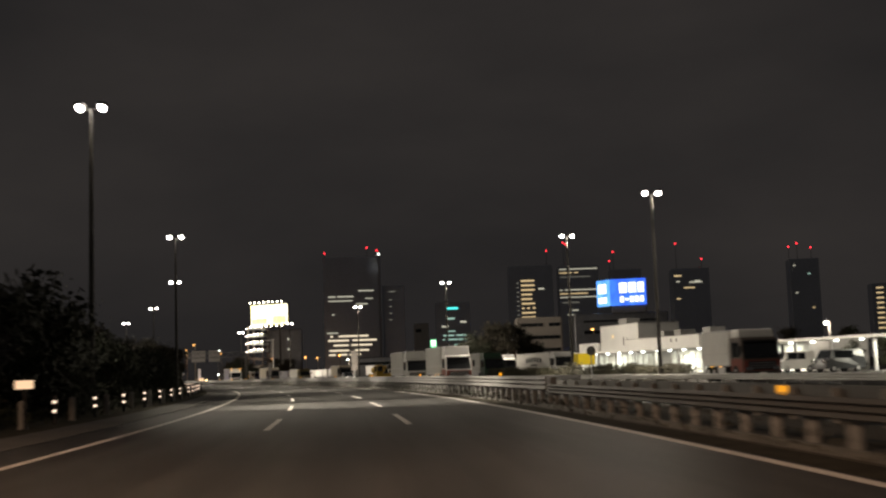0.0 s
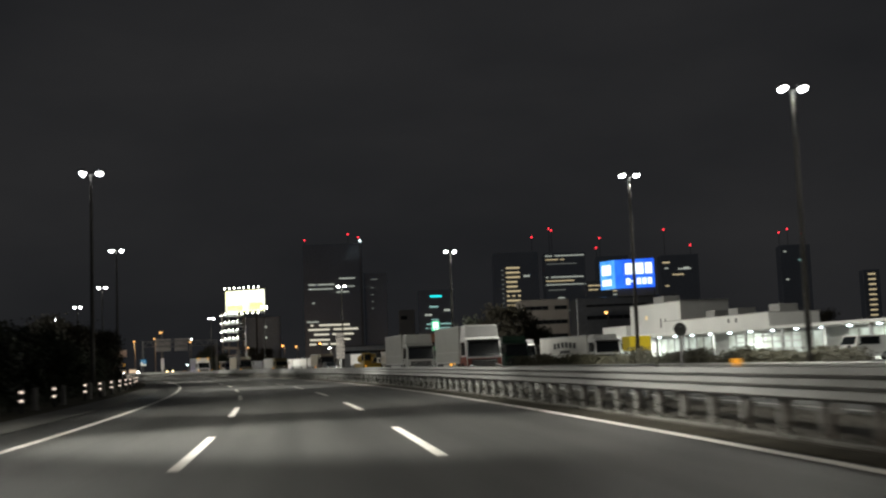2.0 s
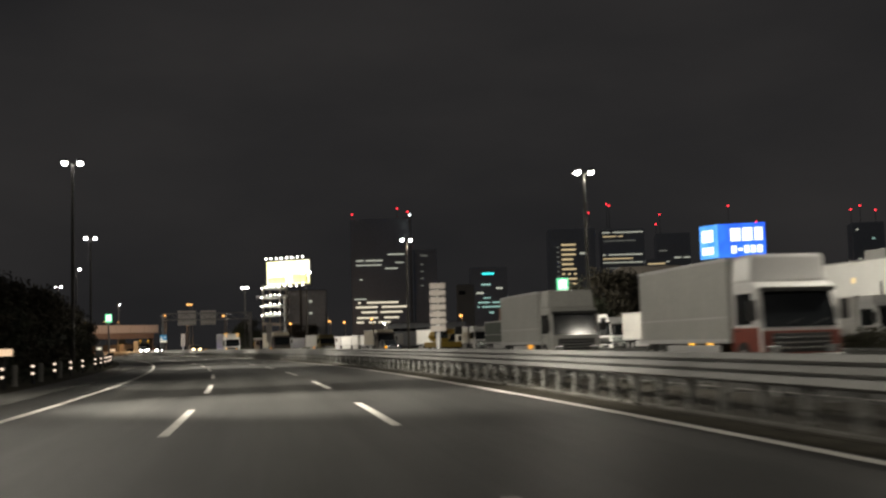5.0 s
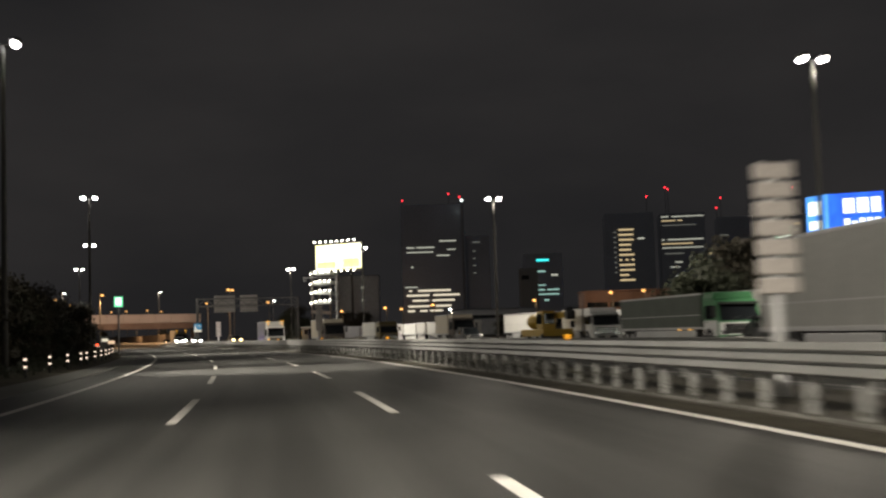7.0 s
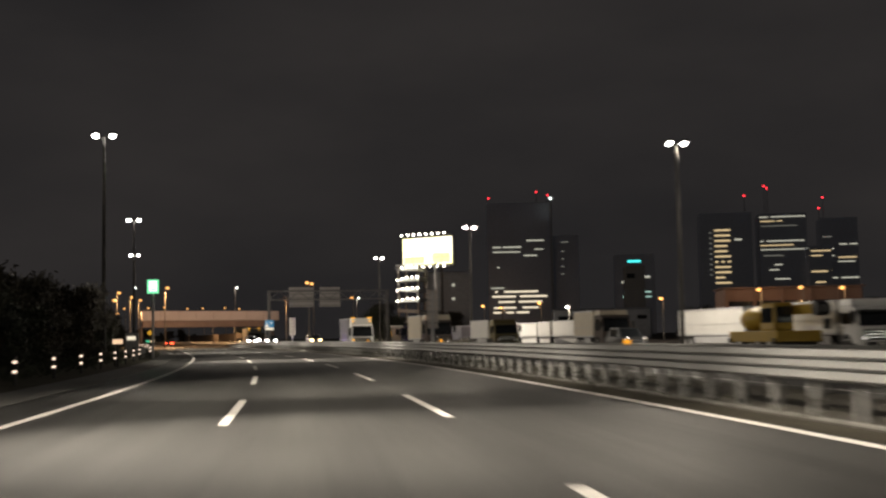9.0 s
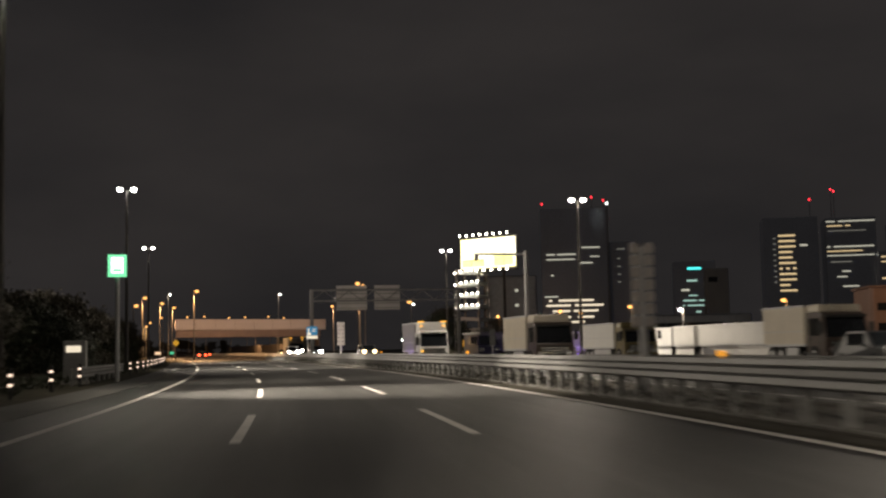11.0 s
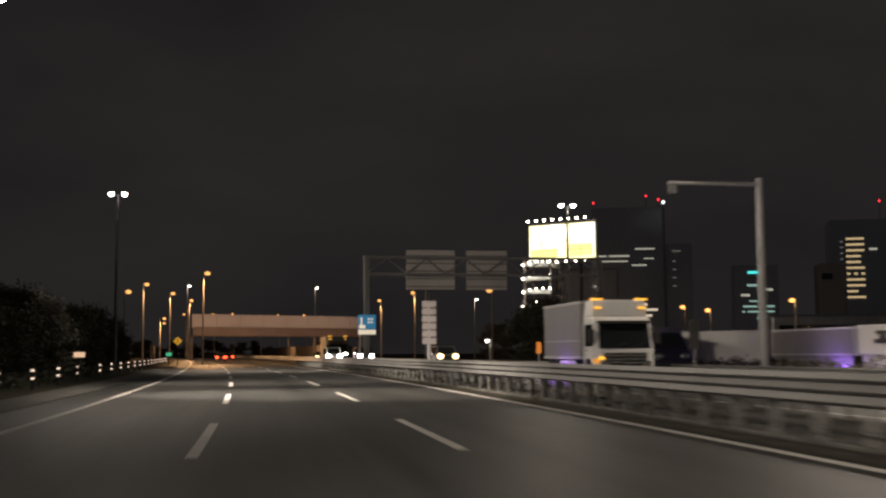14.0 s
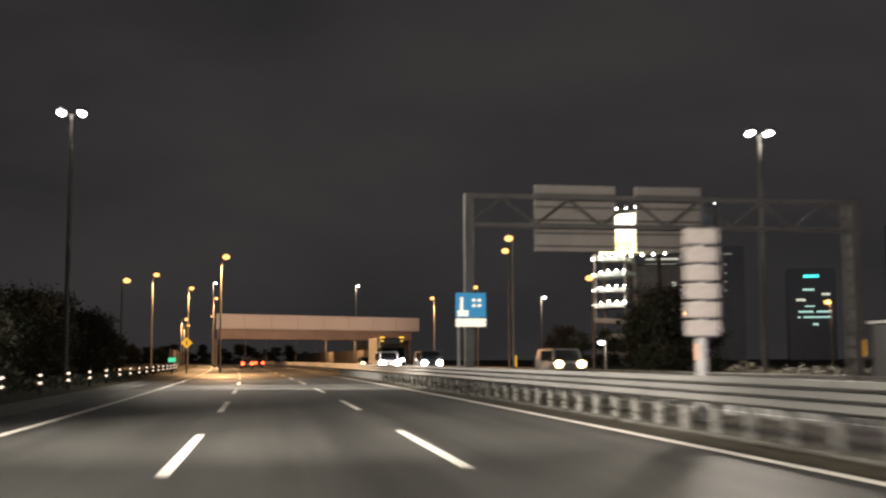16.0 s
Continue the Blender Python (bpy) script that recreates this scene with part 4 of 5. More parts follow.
for x0, x1 in ((2.6, 4.7), (5.1, 7.2), (7.6, 9.3)):
    part("bar", B(x0, x1, -0.06, -0.004, 20.9, 23.7, 0.02), SCREEN_WHITE, fr)
for i in range(5):
    part("bar", B(2.7 + i * 1.35, 3.75 + i * 1.35, -0.06, -0.004, 18.3 + (0.5 if i == 1 else 0), 19.9 - (0.5 if i == 1 else 0)), SCREEN_WHITE, fr)
q = Vector((57.5 - 60.0, 325.0 - 319.8, 0))
sd = math.degrees(math.atan2(q.y, q.x)) - math.degrees(math.atan2(d.y, d.x))
b = B(0.0, q.length, 0.0, 0.3, 17.45, 24.7, 0.05)
bmesh.ops.transform(b, matrix=pose(0, 0, 0, 0, 0, sd), verts=b.verts)
sp = part("side_panel", b, SCREEN_SIDE, t, "paler blue lit side")
for z0, z1 in ((21.0, 23.6), (18.3, 19.9)):
    b = B(1.2, q.length - 0.8, 0.32, 0.36, z0, z1)
    bmesh.ops.transform(b, matrix=pose(0, 0, 0, 0, 0, sd), verts=b.verts)
    part("bar", b, SCREEN_WHITE, sp)
for x in (1.5, 5.0, 8.5):
    part("support", Tb((x, 1.6, 15.4), (x, 1.6, 24.0), 0.2, 0.2, 8), DARK_STEEL, t)
part("roof_frame", B(0.2, W_S - 0.2, 0.6, 3.0, 15.4, 17.3, 0.1), DARK_STEEL, t)

# lamplight on the ramp parapets, put in as an emissive sheet
RAMP_LIT = uneven_glow("ramp_parapet_glow", (0.8, 0.85, 0.8), (0.4, 0.43, 0.41), 0.6, 0.5)

# yellow poster fields, floodlight put in as emission
AD_YELLOW = glow("poster_glow_yellow", (1.0, 0.97, 0.42), 1.0)

# ---------- floodlit poster board and the ramp tower below it ----------
d = Vector((14.9, -7.3, 0))
t = thing("floodlit_billboard", pose(-55.9, 468.4, -0.3, 0, 0, math.degrees(math.atan2(d.y, d.x))), "floodlit white and yellow billboard on a tall pole frame", "billboard")
W_B = d.length
pn = part("poster", B(0, W_B, 0, 0.4, 22.2, 30.0, 0.05), AD_WHITE, t, "white and yellow poster, floodlight given as emission")
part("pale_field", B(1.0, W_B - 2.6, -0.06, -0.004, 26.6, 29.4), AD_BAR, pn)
for i in range(1, 5):
    part("seam", B(W_B * i / 5 - 0.04, W_B * i / 5 + 0.04, -0.1, -0.07, 22.3, 29.9), DARK_STEEL, pn)
for z in (24.2, 26.3, 28.4):
    part("seam", B(0.1, W_B - 0.1, -0.1, -0.07, z - 0.03, z + 0.03), DARK_STEEL, pn)
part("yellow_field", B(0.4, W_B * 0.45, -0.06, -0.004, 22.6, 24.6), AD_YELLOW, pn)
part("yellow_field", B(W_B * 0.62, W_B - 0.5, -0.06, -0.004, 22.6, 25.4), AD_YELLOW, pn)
part("frame", B(-0.5, W_B + 0.5, 0.4, 1.0, 21.6, 30.5, 0.05), DARK_STEEL, t)
part("catwalk", B(-0.5, W_B + 0.8, -1.6, 0.0, 21.3, 21.5), DARK_STEEL, t)
for zz, n in ((30.4, 8), (21.7, 7)):
    for i in range(n):
        x = W_B * (i + 0.4) / n
        a = part("floodlight", Tb((x, 0.2, zz), (x, -1.7, zz + (0.5 if zz > 25 else -0.2)), 0.07, 0.07, 6), DARK_STEEL, t)
        b = bmesh.new()
        lump(b, (x, -1.8, zz + (0.5 if zz > 25 else -0.2)), 0.25, 0.25, 0.24, 10, 6)
        part("bulb", b, BULB, a, "glaring bulb", smooth=True)
for x in (6.5, 12.5):
    part("pole", Tb((x, 1.2, 0.3), (x, 1.2, 22.0), 0.4, 0.35, 12), POLE_DARK, t)

t = thing("ramp_tower", pose(-56.8, 461.0, 0, 0, 0, -14), "open ramp tower with brightly lit parapets on each level", "building")
for i in range(7):
    z = 2.0 + i * 3.0
    b = B(0, 6.6, 0, 7, z, z + 0.9, 0.05)
    for v in b.verts:
        v.co.z += (v.co.x - 3.3) * 0.07 * (1 if i % 2 else -1)
    lv = part("ramp", b, WHITE_WALL, t, "pale concrete ramp")
    for j in range(5 if i > 2 else 0):
        lb = bmesh.new()
        lump(lb, (0.1 + 1.55 * j, -0.3, z + 1.1 - (0.75 if j == 0 else 0.25 if j == 1 else 0.0)), 0.2, 0.2, 0.18, 8, 6)
        part("lamp", lb, BULB, lv, "lit lamp", smooth=True)
    if i > 2:
        part("parapet_glow", B(1.4, 6.4, -0.08, -0.01, z + 0.05, z + 0.85), RAMP_LIT, lv, "parapet face, lamplight given as emission")
for x in (0.3, 6.3):
    for y in (0.4, 6.6):
        part("column", B(x - 0.25, x + 0.25, y - 0.25, y + 0.25, -0.1, 21.5), CONCRETE, t)
tower("dark_block", -49.0, -36.0, 470.0, 20.0, 12.0, "dark block below the billboard", [(16.0 - 4 * i, 0.55, 0.62, 1.0, WIN_WHITE, 1) for i in range(2)], "low blocks", -0.1, BLOCK_GLASS)

# ---------- rest area building ----------
t = thing("rest_area_building", pose(37.0, 126.4, 0, 0, 0, 11.4), "long white flat-roofed rest area building with lit shop front", "building")
part("lower_wall", B(0, 6.5, -14, 52, -0.1, 3.2, 0.03), WHITE_WALL, t, "white plastered wall")
part("upper_block", B(1.5, 7.5, 30.6, 44.3, 3.2, 6.75, 0.03), WHITE_WALL, t, "white upper storey")
part("middle_block", B(-0.6, 4.8, 8.4, 30.4, 3.0, 4.45, 0.03), WHITE_WALL, t, "white roof parapet block")
part("end_block", B(1.0, 6.4, 44.6, 52, 3.0, 4.5, 0.03), WHITE_WALL, t, "white low end block")
cp = part("canopy", B(-4.6, -0.65, -44, 44, 2.75, 3.02, 0.03), WHITE_WALL, t, "flat white canopy")
for i in range(22):
    y = -42 + i * 3.9
    b = bmesh.new()
    lump(b, (-2.4, y, 2.7), 0.2, 0.2, 0.08, 10, 6)
    part("ceiling_lamp", b, LENS_SMALL, cp, "lit round ceiling lamp", smooth=True)
for i in range(15):
    y = -43.5 + i * 6.2
    part("post", B(-4.4, -4.2, y, y + 0.2, -0.1, 2.75), STEEL, t)
for i in range(18):
    y = -13.0 + i * 3.4
    if i in (3, 9, 14):
        continue
    fw = part("shop_window", B(-0.06, -0.01, y, y + 2.9, 0.3, 2.5), SHOP, t, "bright shop window")
    part("mullion", B(-0.1, -0.06, y + 1.4, y + 1.5, 0.3, 2.5), DARK_STEEL, fw)
for y0, y1, z in ((11, 13, 4.45), (19, 21, 4.45), (24, 26, 4.45), (36, 39, 6.75)):
    part("roof_unit", B(2.2, 4.2, y0, y1, z, z + 0.9, 0.05), GREY_WALL, t)
part("small_window", B(1.46, 1.5, 39.3, 39.9, 5.0, 5.45), WIN_WARM, t, "small lit window")
for y, z in ((35.6, 3.9), (34.4, 3.8)):
    part("wall_slot", B(1.47, 1.5, y, y + 0.25, z, z + 1.1), BLACK_TRIM, t)
for y in (14.3, 15.8):
    part("wall_slot", B(-0.63, -0.6, y, y + 0.3, 3.75, 4.15), BLACK_TRIM, t)
part("parapet_cap", B(1.4, 7.6, 30.5, 44.4, 6.75, 6.85, 0.02), GREY_WALL, t)
part("parapet_cap", B(-0.7, 4.9, 8.3, 30.45, 4.45, 4.53, 0.02), GREY_WALL, t)
for y in (-33.0, -10.0, 12.0, 34.0):
    p = t.matrix_world @ Vector((-2.6, y, 2.6))
    d = bpy.data.lights.new("canopy_light", "AREA")
    d.energy, d.color, d.size = 500.0, (0.95, 1.0, 0.92), 2.5
    ob = new("canopy_light", d)
    ob.matrix_world = look(p, (p.x, p.y + 0.01, 0))
# white pipe fence in front of the building
t = thing("pipe_fence", pose(33.6, 118.0, -0.02, 0, 0, 12), "white pipe fence frame in front of the rest area", "fence")
for z in (0.5, 1.1, 1.7, 2.2):
    part("rail", Tb((0, 2, z), (0, 14, z), 0.05, 0.05, 8), WHITE_WALL, t)
for i in range(5):
    part("post", Tb((0, 2 + i * 3, 0), (0, 2 + i * 3, 2.25), 0.06, 0.06, 8), WHITE_WALL, t)


# ---------- vehicles ----------
def wheel(parent, x, y, r, w):
    sx = 1 if x > 0 else -1
    wh = part("wheel", Tb((x - sx * w, y, r), (x, y, r), r, r, 20), TYRE, parent, "black tyre")
    part("rim", Tb((x - sx * 0.02, y, r), (x + sx * 0.015, y, r), r * 0.58, r * 0.5, 16), RIM, wh, "steel rim")


CAB_FOREST = surf("forest_green_cab_paint", (0.02, 0.05, 0.03), 0.35, 0, 0.1, 1.0, 8.0, 0.02)
CAB_KHAKI = surf("khaki_cab_paint", (0.16, 0.13, 0.06), 0.3, 0, 0.1, 1.0, 8.0, 0.02)
CAB_BROWN = surf("brown_cab_paint", (0.075, 0.055, 0.045), 0.3, 0, 0.1, 1.0, 8.0, 0.02)


def truck(m, length, height, box_mat, cab_mat, label, lights=False, markers=False, purple=False, group="box trucks", lower=None):
    """Front bumper at y = 0, facing -y."""
    t = thing("box_truck", m, label, "truck", group)
    w = 1.2
    ch = min(2.55, height - 0.35)
    b = bmesh.new()
    # cab: slanted windscreen profile extruded across
    prof = [(0.0, 0.45), (0.0, 1.25), (0.28, ch - 0.15), (0.55, ch), (1.85, ch), (1.85, 0.45)]
    va = [b.verts.new((-w + 0.06, y, z)) for y, z in prof]
    vb = [b.verts.new((w - 0.06, y, z)) for y, z in prof]
    b.faces.new(va)
    b.faces.new(vb[::-1])
    for i in range(len(prof)):
        j = (i + 1) % len(prof)
        b.faces.new((va[j], va[i], vb[i], vb[j]))
    bmesh.ops.recalc_face_normals(b, faces=b.faces)
    bmesh.ops.bevel(b, geom=list(b.edges), offset=0.07, segments=2, affect="EDGES", profile=0.6)
    cab = part("cab", b, cab_mat, t)
    b = bmesh.new()
    z0, z1 = 1.32, ch - 0.28
    y0, y1 = 0.28 * (z0 - 1.25) / (ch - 1.4), 0.28 * (z1 - 1.25) / (ch - 1.4)
    v = [b.verts.new(p) for p in ((-w + 0.16, y0 - 0.02, z0), (w - 0.16, y0 - 0.02, z0), (w - 0.22, y1 - 0.02, z1), (-w + 0.22, y1 - 0.02, z1))]
    v2 = [b.verts.new((q.co.x, q.co.y + 0.05, q.co.z)) for q in v]
    b.faces.new(v), b.faces.new(v2[::-1])
    for i in range(4):
        b.faces.new((v[(i + 1) % 4], v[i], v2[i], v2[(i + 1) % 4]))
    part("windscreen", b, GLASS_DARK, cab, "dark windscreen")
    for sx in (-1, 1):
        part("side_window", B(sx * (w - 0.05) - 0.02, sx * (w - 0.05) + 0.02, 0.55, 1.5, 1.4, ch - 0.3, 0.01), GLASS_DARK, cab)
        part("mirror", B(sx * (w + 0.02), sx * (w + 0.24), 0.05, 0.17, 1.5, 2.05, 0.03), BLACK_TRIM, cab)
        part("headlight", B(min(sx * 0.62, sx * 1.02), max(sx * 0.62, sx * 1.02), -0.07, 0.03, 0.62 + (0.42 if lights else 0), 0.84 + (0.42 if lights else 0), 0.03), HEADLIGHT if lights else CHROME, cab, "headlight")
    part("visor", B(-w + 0.14, w - 0.14, y1 - 0.2, y1 - 0.02, z1 + 0.0, z1 + 0.12, 0.02), BLACK_TRIM, cab, "dark sun visor")
    for x in (-0.5, 0.25):
        part("wiper", Tb((x, y0 - 0.05, z0 + 0.02), (x + 0.55, y0 - 0.02, z0 + 0.22), 0.012, 0.012, 6), BLACK_TRIM, cab)
    for sx in (-1, 1):
        part("door_seam", B(sx * (w - 0.056) - 0.004, sx * (w - 0.056) + 0.004, 0.42, 0.445, 0.7, ch - 0.25), BLACK_TRIM, cab)
        part("door_seam", B(sx * (w - 0.056) - 0.004, sx * (w - 0.056) + 0.004, 1.55, 1.575, 0.7, ch - 0.25), BLACK_TRIM, cab)
        part("door_handle", B(sx * (w - 0.045) - 0.02, sx * (w - 0.045) + 0.02, 1.3, 1.48, 1.22, 1.27, 0.01), BLACK_TRIM, cab)
        part("step", B(min(sx * 0.85, sx * (w - 0.02)), max(sx * 0.85, sx * (w - 0.02)), 0.2, 0.62, 0.36, 0.44, 0.01), BLACK_TRIM, t)
        part("side_seam", B(sx * (w + 0.003) - 0.006, sx * (w + 0.003) + 0.006, 2.0, length - 0.05, 1.62, 1.66), STEEL, t)
    part("lower_grille", B(-0.8, 0.8, -0.1, -0.02, 0.36, 0.56, 0.02), BLACK_TRIM, t)
    part("number_plate", B(-0.2, 0.2, -0.115, -0.1, 0.4, 0.52), BOX_WHITE, t)
    if lower:
        part("lower_panel", B(-w + 0.1, w - 0.1, -0.03, 0.02, 0.5, 1.22, 0.01), lower, cab, "red lower panel" if lower is CAB_RED else "white lower panel")
        for sx in (-1, 1):
            part("lower_panel", B(sx * (w - 0.06) - 0.015, sx * (w - 0.06) + 0.015, 0.12, 1.8, 0.55, 1.32, 0.01), lower, cab, "red lower panel" if lower is CAB_RED else "white lower panel")
            part("side_lamp", B(sx * w - 0.02, sx * w + 0.02, 3.2, 3.5, 0.86, 0.93, 0.01), AMBER, t, "lit amber side lamp")
            part("side_lamp", B(sx * w - 0.02, sx * w + 0.02, 4.6, 4.9, 0.86, 0.93, 0.01), AMBER, t, "lit amber side lamp")
    part("grille", B(-0.85, 0.85, -0.045, 0.02, 0.64, 1.16, 0.03), BLACK_TRIM, cab)
    for i in range(3):
        part("grille_bar", B(-0.82, 0.82, -0.065, -0.04, 0.74 + i * 0.14, 0.79 + i * 0.14), CHROME, cab)
    part("bumper", B(-w + 0.04, w - 0.04, -0.08, 0.2, 0.32, 0.6, 0.05), BLACK_TRIM if cab_mat is CAB_DARK else cab_mat, t)
    bx = part("cargo_box", B(-w, w, 1.95, length, 0.95, height, 0.04), box_mat, t, "ribbed cargo box")
    n = int((length - 2) / 0.6)
    first = None
    for i in range(n):
        for sx in (-1, 1):
            mm = Matrix.Translation((sx * (w + 0.004), 2.2 + i * 0.6, (0.95 + height) / 2))
            if first is None:
                first = part("rib", B(-0.012, 0.012, -0.03, 0.03, -(height - 1.2) / 2, (height - 1.2) / 2), box_mat, bx)
                first.matrix_local = mm
            else:
                share(first, mm, bx)
    part("box_rail", B(-w - 0.02, w + 0.02, 1.93, length + 0.02, 0.9, 1.02, 0.01), STEEL, bx)
    part("roof_rail", B(-w - 0.015, w + 0.015, 1.93, length + 0.015, height - 0.08, height + 0.015, 0.01), STEEL, bx)
    part("deflector", B(-w + 0.07, w - 0.07, 0.62, 1.92, ch - 0.02, height + 0.02, 0.1, 0.93), box_mat if cab_mat is CAB_BROWN else cab_mat, t, "roof air deflector")
    part("chassis", B(-0.45, 0.45, 0.6, length - 0.2, 0.5, 0.92), BLACK_TRIM, t)
    for sx in (-1, 1):
        part("side_guard", B(sx * w - 0.03, sx * w + 0.03, 2.6, length - 2.6, 0.42, 0.85, 0.02), STEEL, t)
        part("mudguard", B(min(sx * 0.7, sx * w), max(sx * 0.7, sx * w), 0.62, 1.75, 0.42, 0.6), BLACK_TRIM, t)
        for y in (1.1, length - 1.9, length - 0.95):
            wheel(t, sx * (w - 0.02), y, 0.47, 0.3)
    if markers:
        for x in (-0.9, 0.9):
            part("marker_lamp", B(x - 0.24, x + 0.24, 0.7, 0.82, height + 0.0, height + 0.08, 0.02), AMBER, t, "lit amber marker")
            part("marker_lamp", B(x - 0.14, x + 0.14, 0.55, 0.66, height - 0.33, height - 0.26, 0.02), AMBER, t, "lit amber marker")
    if purple:
        for sx in (-1, 1):
            part("under_light", B(sx * w - 0.02, sx * w + 0.02, 3.0, length - 3.0, 0.36, 0.41), PURPLE, t, "purple light strip")
        part("turn_lamp", B(-1.1, -0.85, -0.05, 0.0, 0.9, 1.0, 0.01), AMBER, t)
    return t


def car(m, paint, label, length=4.4, height=1.5, front=None, rear=None, group="cars", van=False):
    t = thing("van" if van else "car", m, label, "van" if van else "car", group)
    w = 0.86
    hb = height * (0.55 if not van else 0.58)
    prof = [(0.0, 0.3), (0.02, 0.62), (0.12, hb - 0.08), (0.95 if not van else 0.45, hb), (1.65 if not van else 0.9, height), (length * 0.72 if not van else length - 0.15, height),
            (length - 0.3 if not van else length - 0.05, hb + 0.08), (length, hb - 0.05), (length, 0.3)]
    b = bmesh.new()
    va = [b.verts.new((-w * (0.84 if z > hb + 0.1 else 1), y, z)) for y, z in prof]
    vb = [b.verts.new((w * (0.84 if z > hb + 0.1 else 1), y, z)) for y, z in prof]
    b.faces.new(va)
    b.faces.new(vb[::-1])
    for i in range(len(prof)):
        j = (i + 1) % len(prof)
        b.faces.new((va[j], va[i], vb[i], vb[j]))
    bmesh.ops.recalc_face_normals(b, faces=b.faces)
    bmesh.ops.triangulate(b, faces=[f for f in b.faces if len(f.verts) > 4])
    body = part("body", b, paint, t)
    ya, yb = prof[3][0], prof[4][0]
    b = bmesh.new()
    f1, f2 = 0.12, 0.9
    for x, s1 in ((1, 1),):
        pts = [(-0.8 * w, ya + (yb - ya) * f1 - 0.03, hb + (height - hb) * f1), (0.8 * w, ya + (yb - ya) * f1 - 0.03, hb + (height - hb) * f1),
               (0.72 * w, ya + (yb - ya) * f2 - 0.03, hb + (height - hb) * f2), (-0.72 * w, ya + (yb - ya) * f2 - 0.03, hb + (height - hb) * f2)]
        v = [b.verts.new(p) for p in pts]
        v2 = [b.verts.new((p[0], p[1] + 0.06, p[2])) for p in pts]
        b.faces.new(v), b.faces.new(v2[::-1])
        for i in range(4):
            b.faces.new((v[(i + 1) % 4], v[i], v2[i], v2[(i + 1) % 4]))
    part("windscreen", b, GLASS_DARK, body, "dark windscreen")
    for sx in (-1, 1):
        part("side_window", B(sx * w * 0.92 - 0.05, sx * w * 0.92 + 0.05, yb + 0.1, length * 0.7, hb + 0.08, height - 0.1, 0.01), GLASS_DARK, body)
        part("headlight", lump(bmesh.new(), (sx * 0.62, 0.02, 0.72 if not van else 0.92), 0.25, 0.12, 0.21), front or CHROME, body, "headlight")
        part("tail_light", B(min(sx * 0.45, sx * 0.82), max(sx * 0.45, sx * 0.82), length - 0.06, length + 0.03, 0.7, 0.86, 0.02), rear or CAB_RED, body, "tail light")
        part("mirror", B(sx * (w + 0.0), sx * (w + 0.16), yb - 0.2, yb - 0.08, hb + 0.02, hb + 0.16, 0.02), BLACK_TRIM, body)
        for y in (0.8, length - 0.8):
            wheel(t, sx * w, y, 0.31, 0.2)
    part("bumper", B(-w + 0.02, w - 0.02, -0.06, 0.12, 0.28, 0.5, 0.04), BLACK_TRIM, t)
    part("rear_bumper", B(-w + 0.02, w - 0.02, length - 0.1, length + 0.06, 0.28, 0.5, 0.04), BLACK_TRIM, t)
    return t


# oncoming carriageway
truck(road_pose(99.6, -12.4), 9.4, 3.3, BOX_GREY, CAB_WHITE, "grey box truck with white and red cab in the opposite lanes", lower=CAB_RED)
truck(road_pose(121.0, -12.8), 9.0, 3.35, BOX_GREY, BOX_GREY, "grey box truck with a silver cab on the opposite carriageway")
truck(road_pose(226.6, -14.0), 7.5, 2.98, BOX_CREAM, CAB_BROWN, "pale box truck with a dark brown cab on the opposite carriageway")
truck(road_pose(251.2, -11.7), 7.6, 3.2, BOX_DULL, CAB_WHITE, "grey box truck with a white cab and amber roof lamps", False, True, True)
truck(road_pose(346.0, -10.6), 9.0, 3.2, BOX_GREY, CAB_DARK, "oncoming truck with lit headlights and amber roof markers", True, True)
car(road_pose(334.0, -8.75), CAB_WHITE, "white oncoming van with glaring headlights", 4.5, 1.85, HEADLIGHT, None, "oncoming cars", True)
car(road_pose(332.0, -11.9), CAB_DARK, "dark oncoming van with glaring headlights", 4.5, 1.85, HEADLIGHT, None, "oncoming cars", True)
car(road_pose(379.0, -12.2), CAB_DARK, "dark oncoming car with lit headlights behind the truck", 4.5, 1.5, HEAD_WARM, None, "oncoming cars")
car(road_pose(300.5, -14.3), CAB_DARK, "dark oncoming van with warm headlights", 4.4, 1.75, HEAD_WARM, None, "oncoming cars", True)
for s, o in ((266.0, -27.9), (255.2, -11.7)):
    omni("under_glow", rp(s, o + 1.5, 0.45), 40.0, (0.35, 0.16, 1.0), 0.1)
# ahead on the own side, driving away
car(road_pose(405.0, 1.5, 0.0), CAB_DARK, "dark car with lit red tail lights ahead", 4.4, 1.45, TAIL)
car(road_pose(445.0, -1.6, 0.0), CAB_DARK, "dark car with red tail lights under the overpass", 4.4, 1.45, TAIL)

# parking area: rows of parked trucks
random.seed(11)
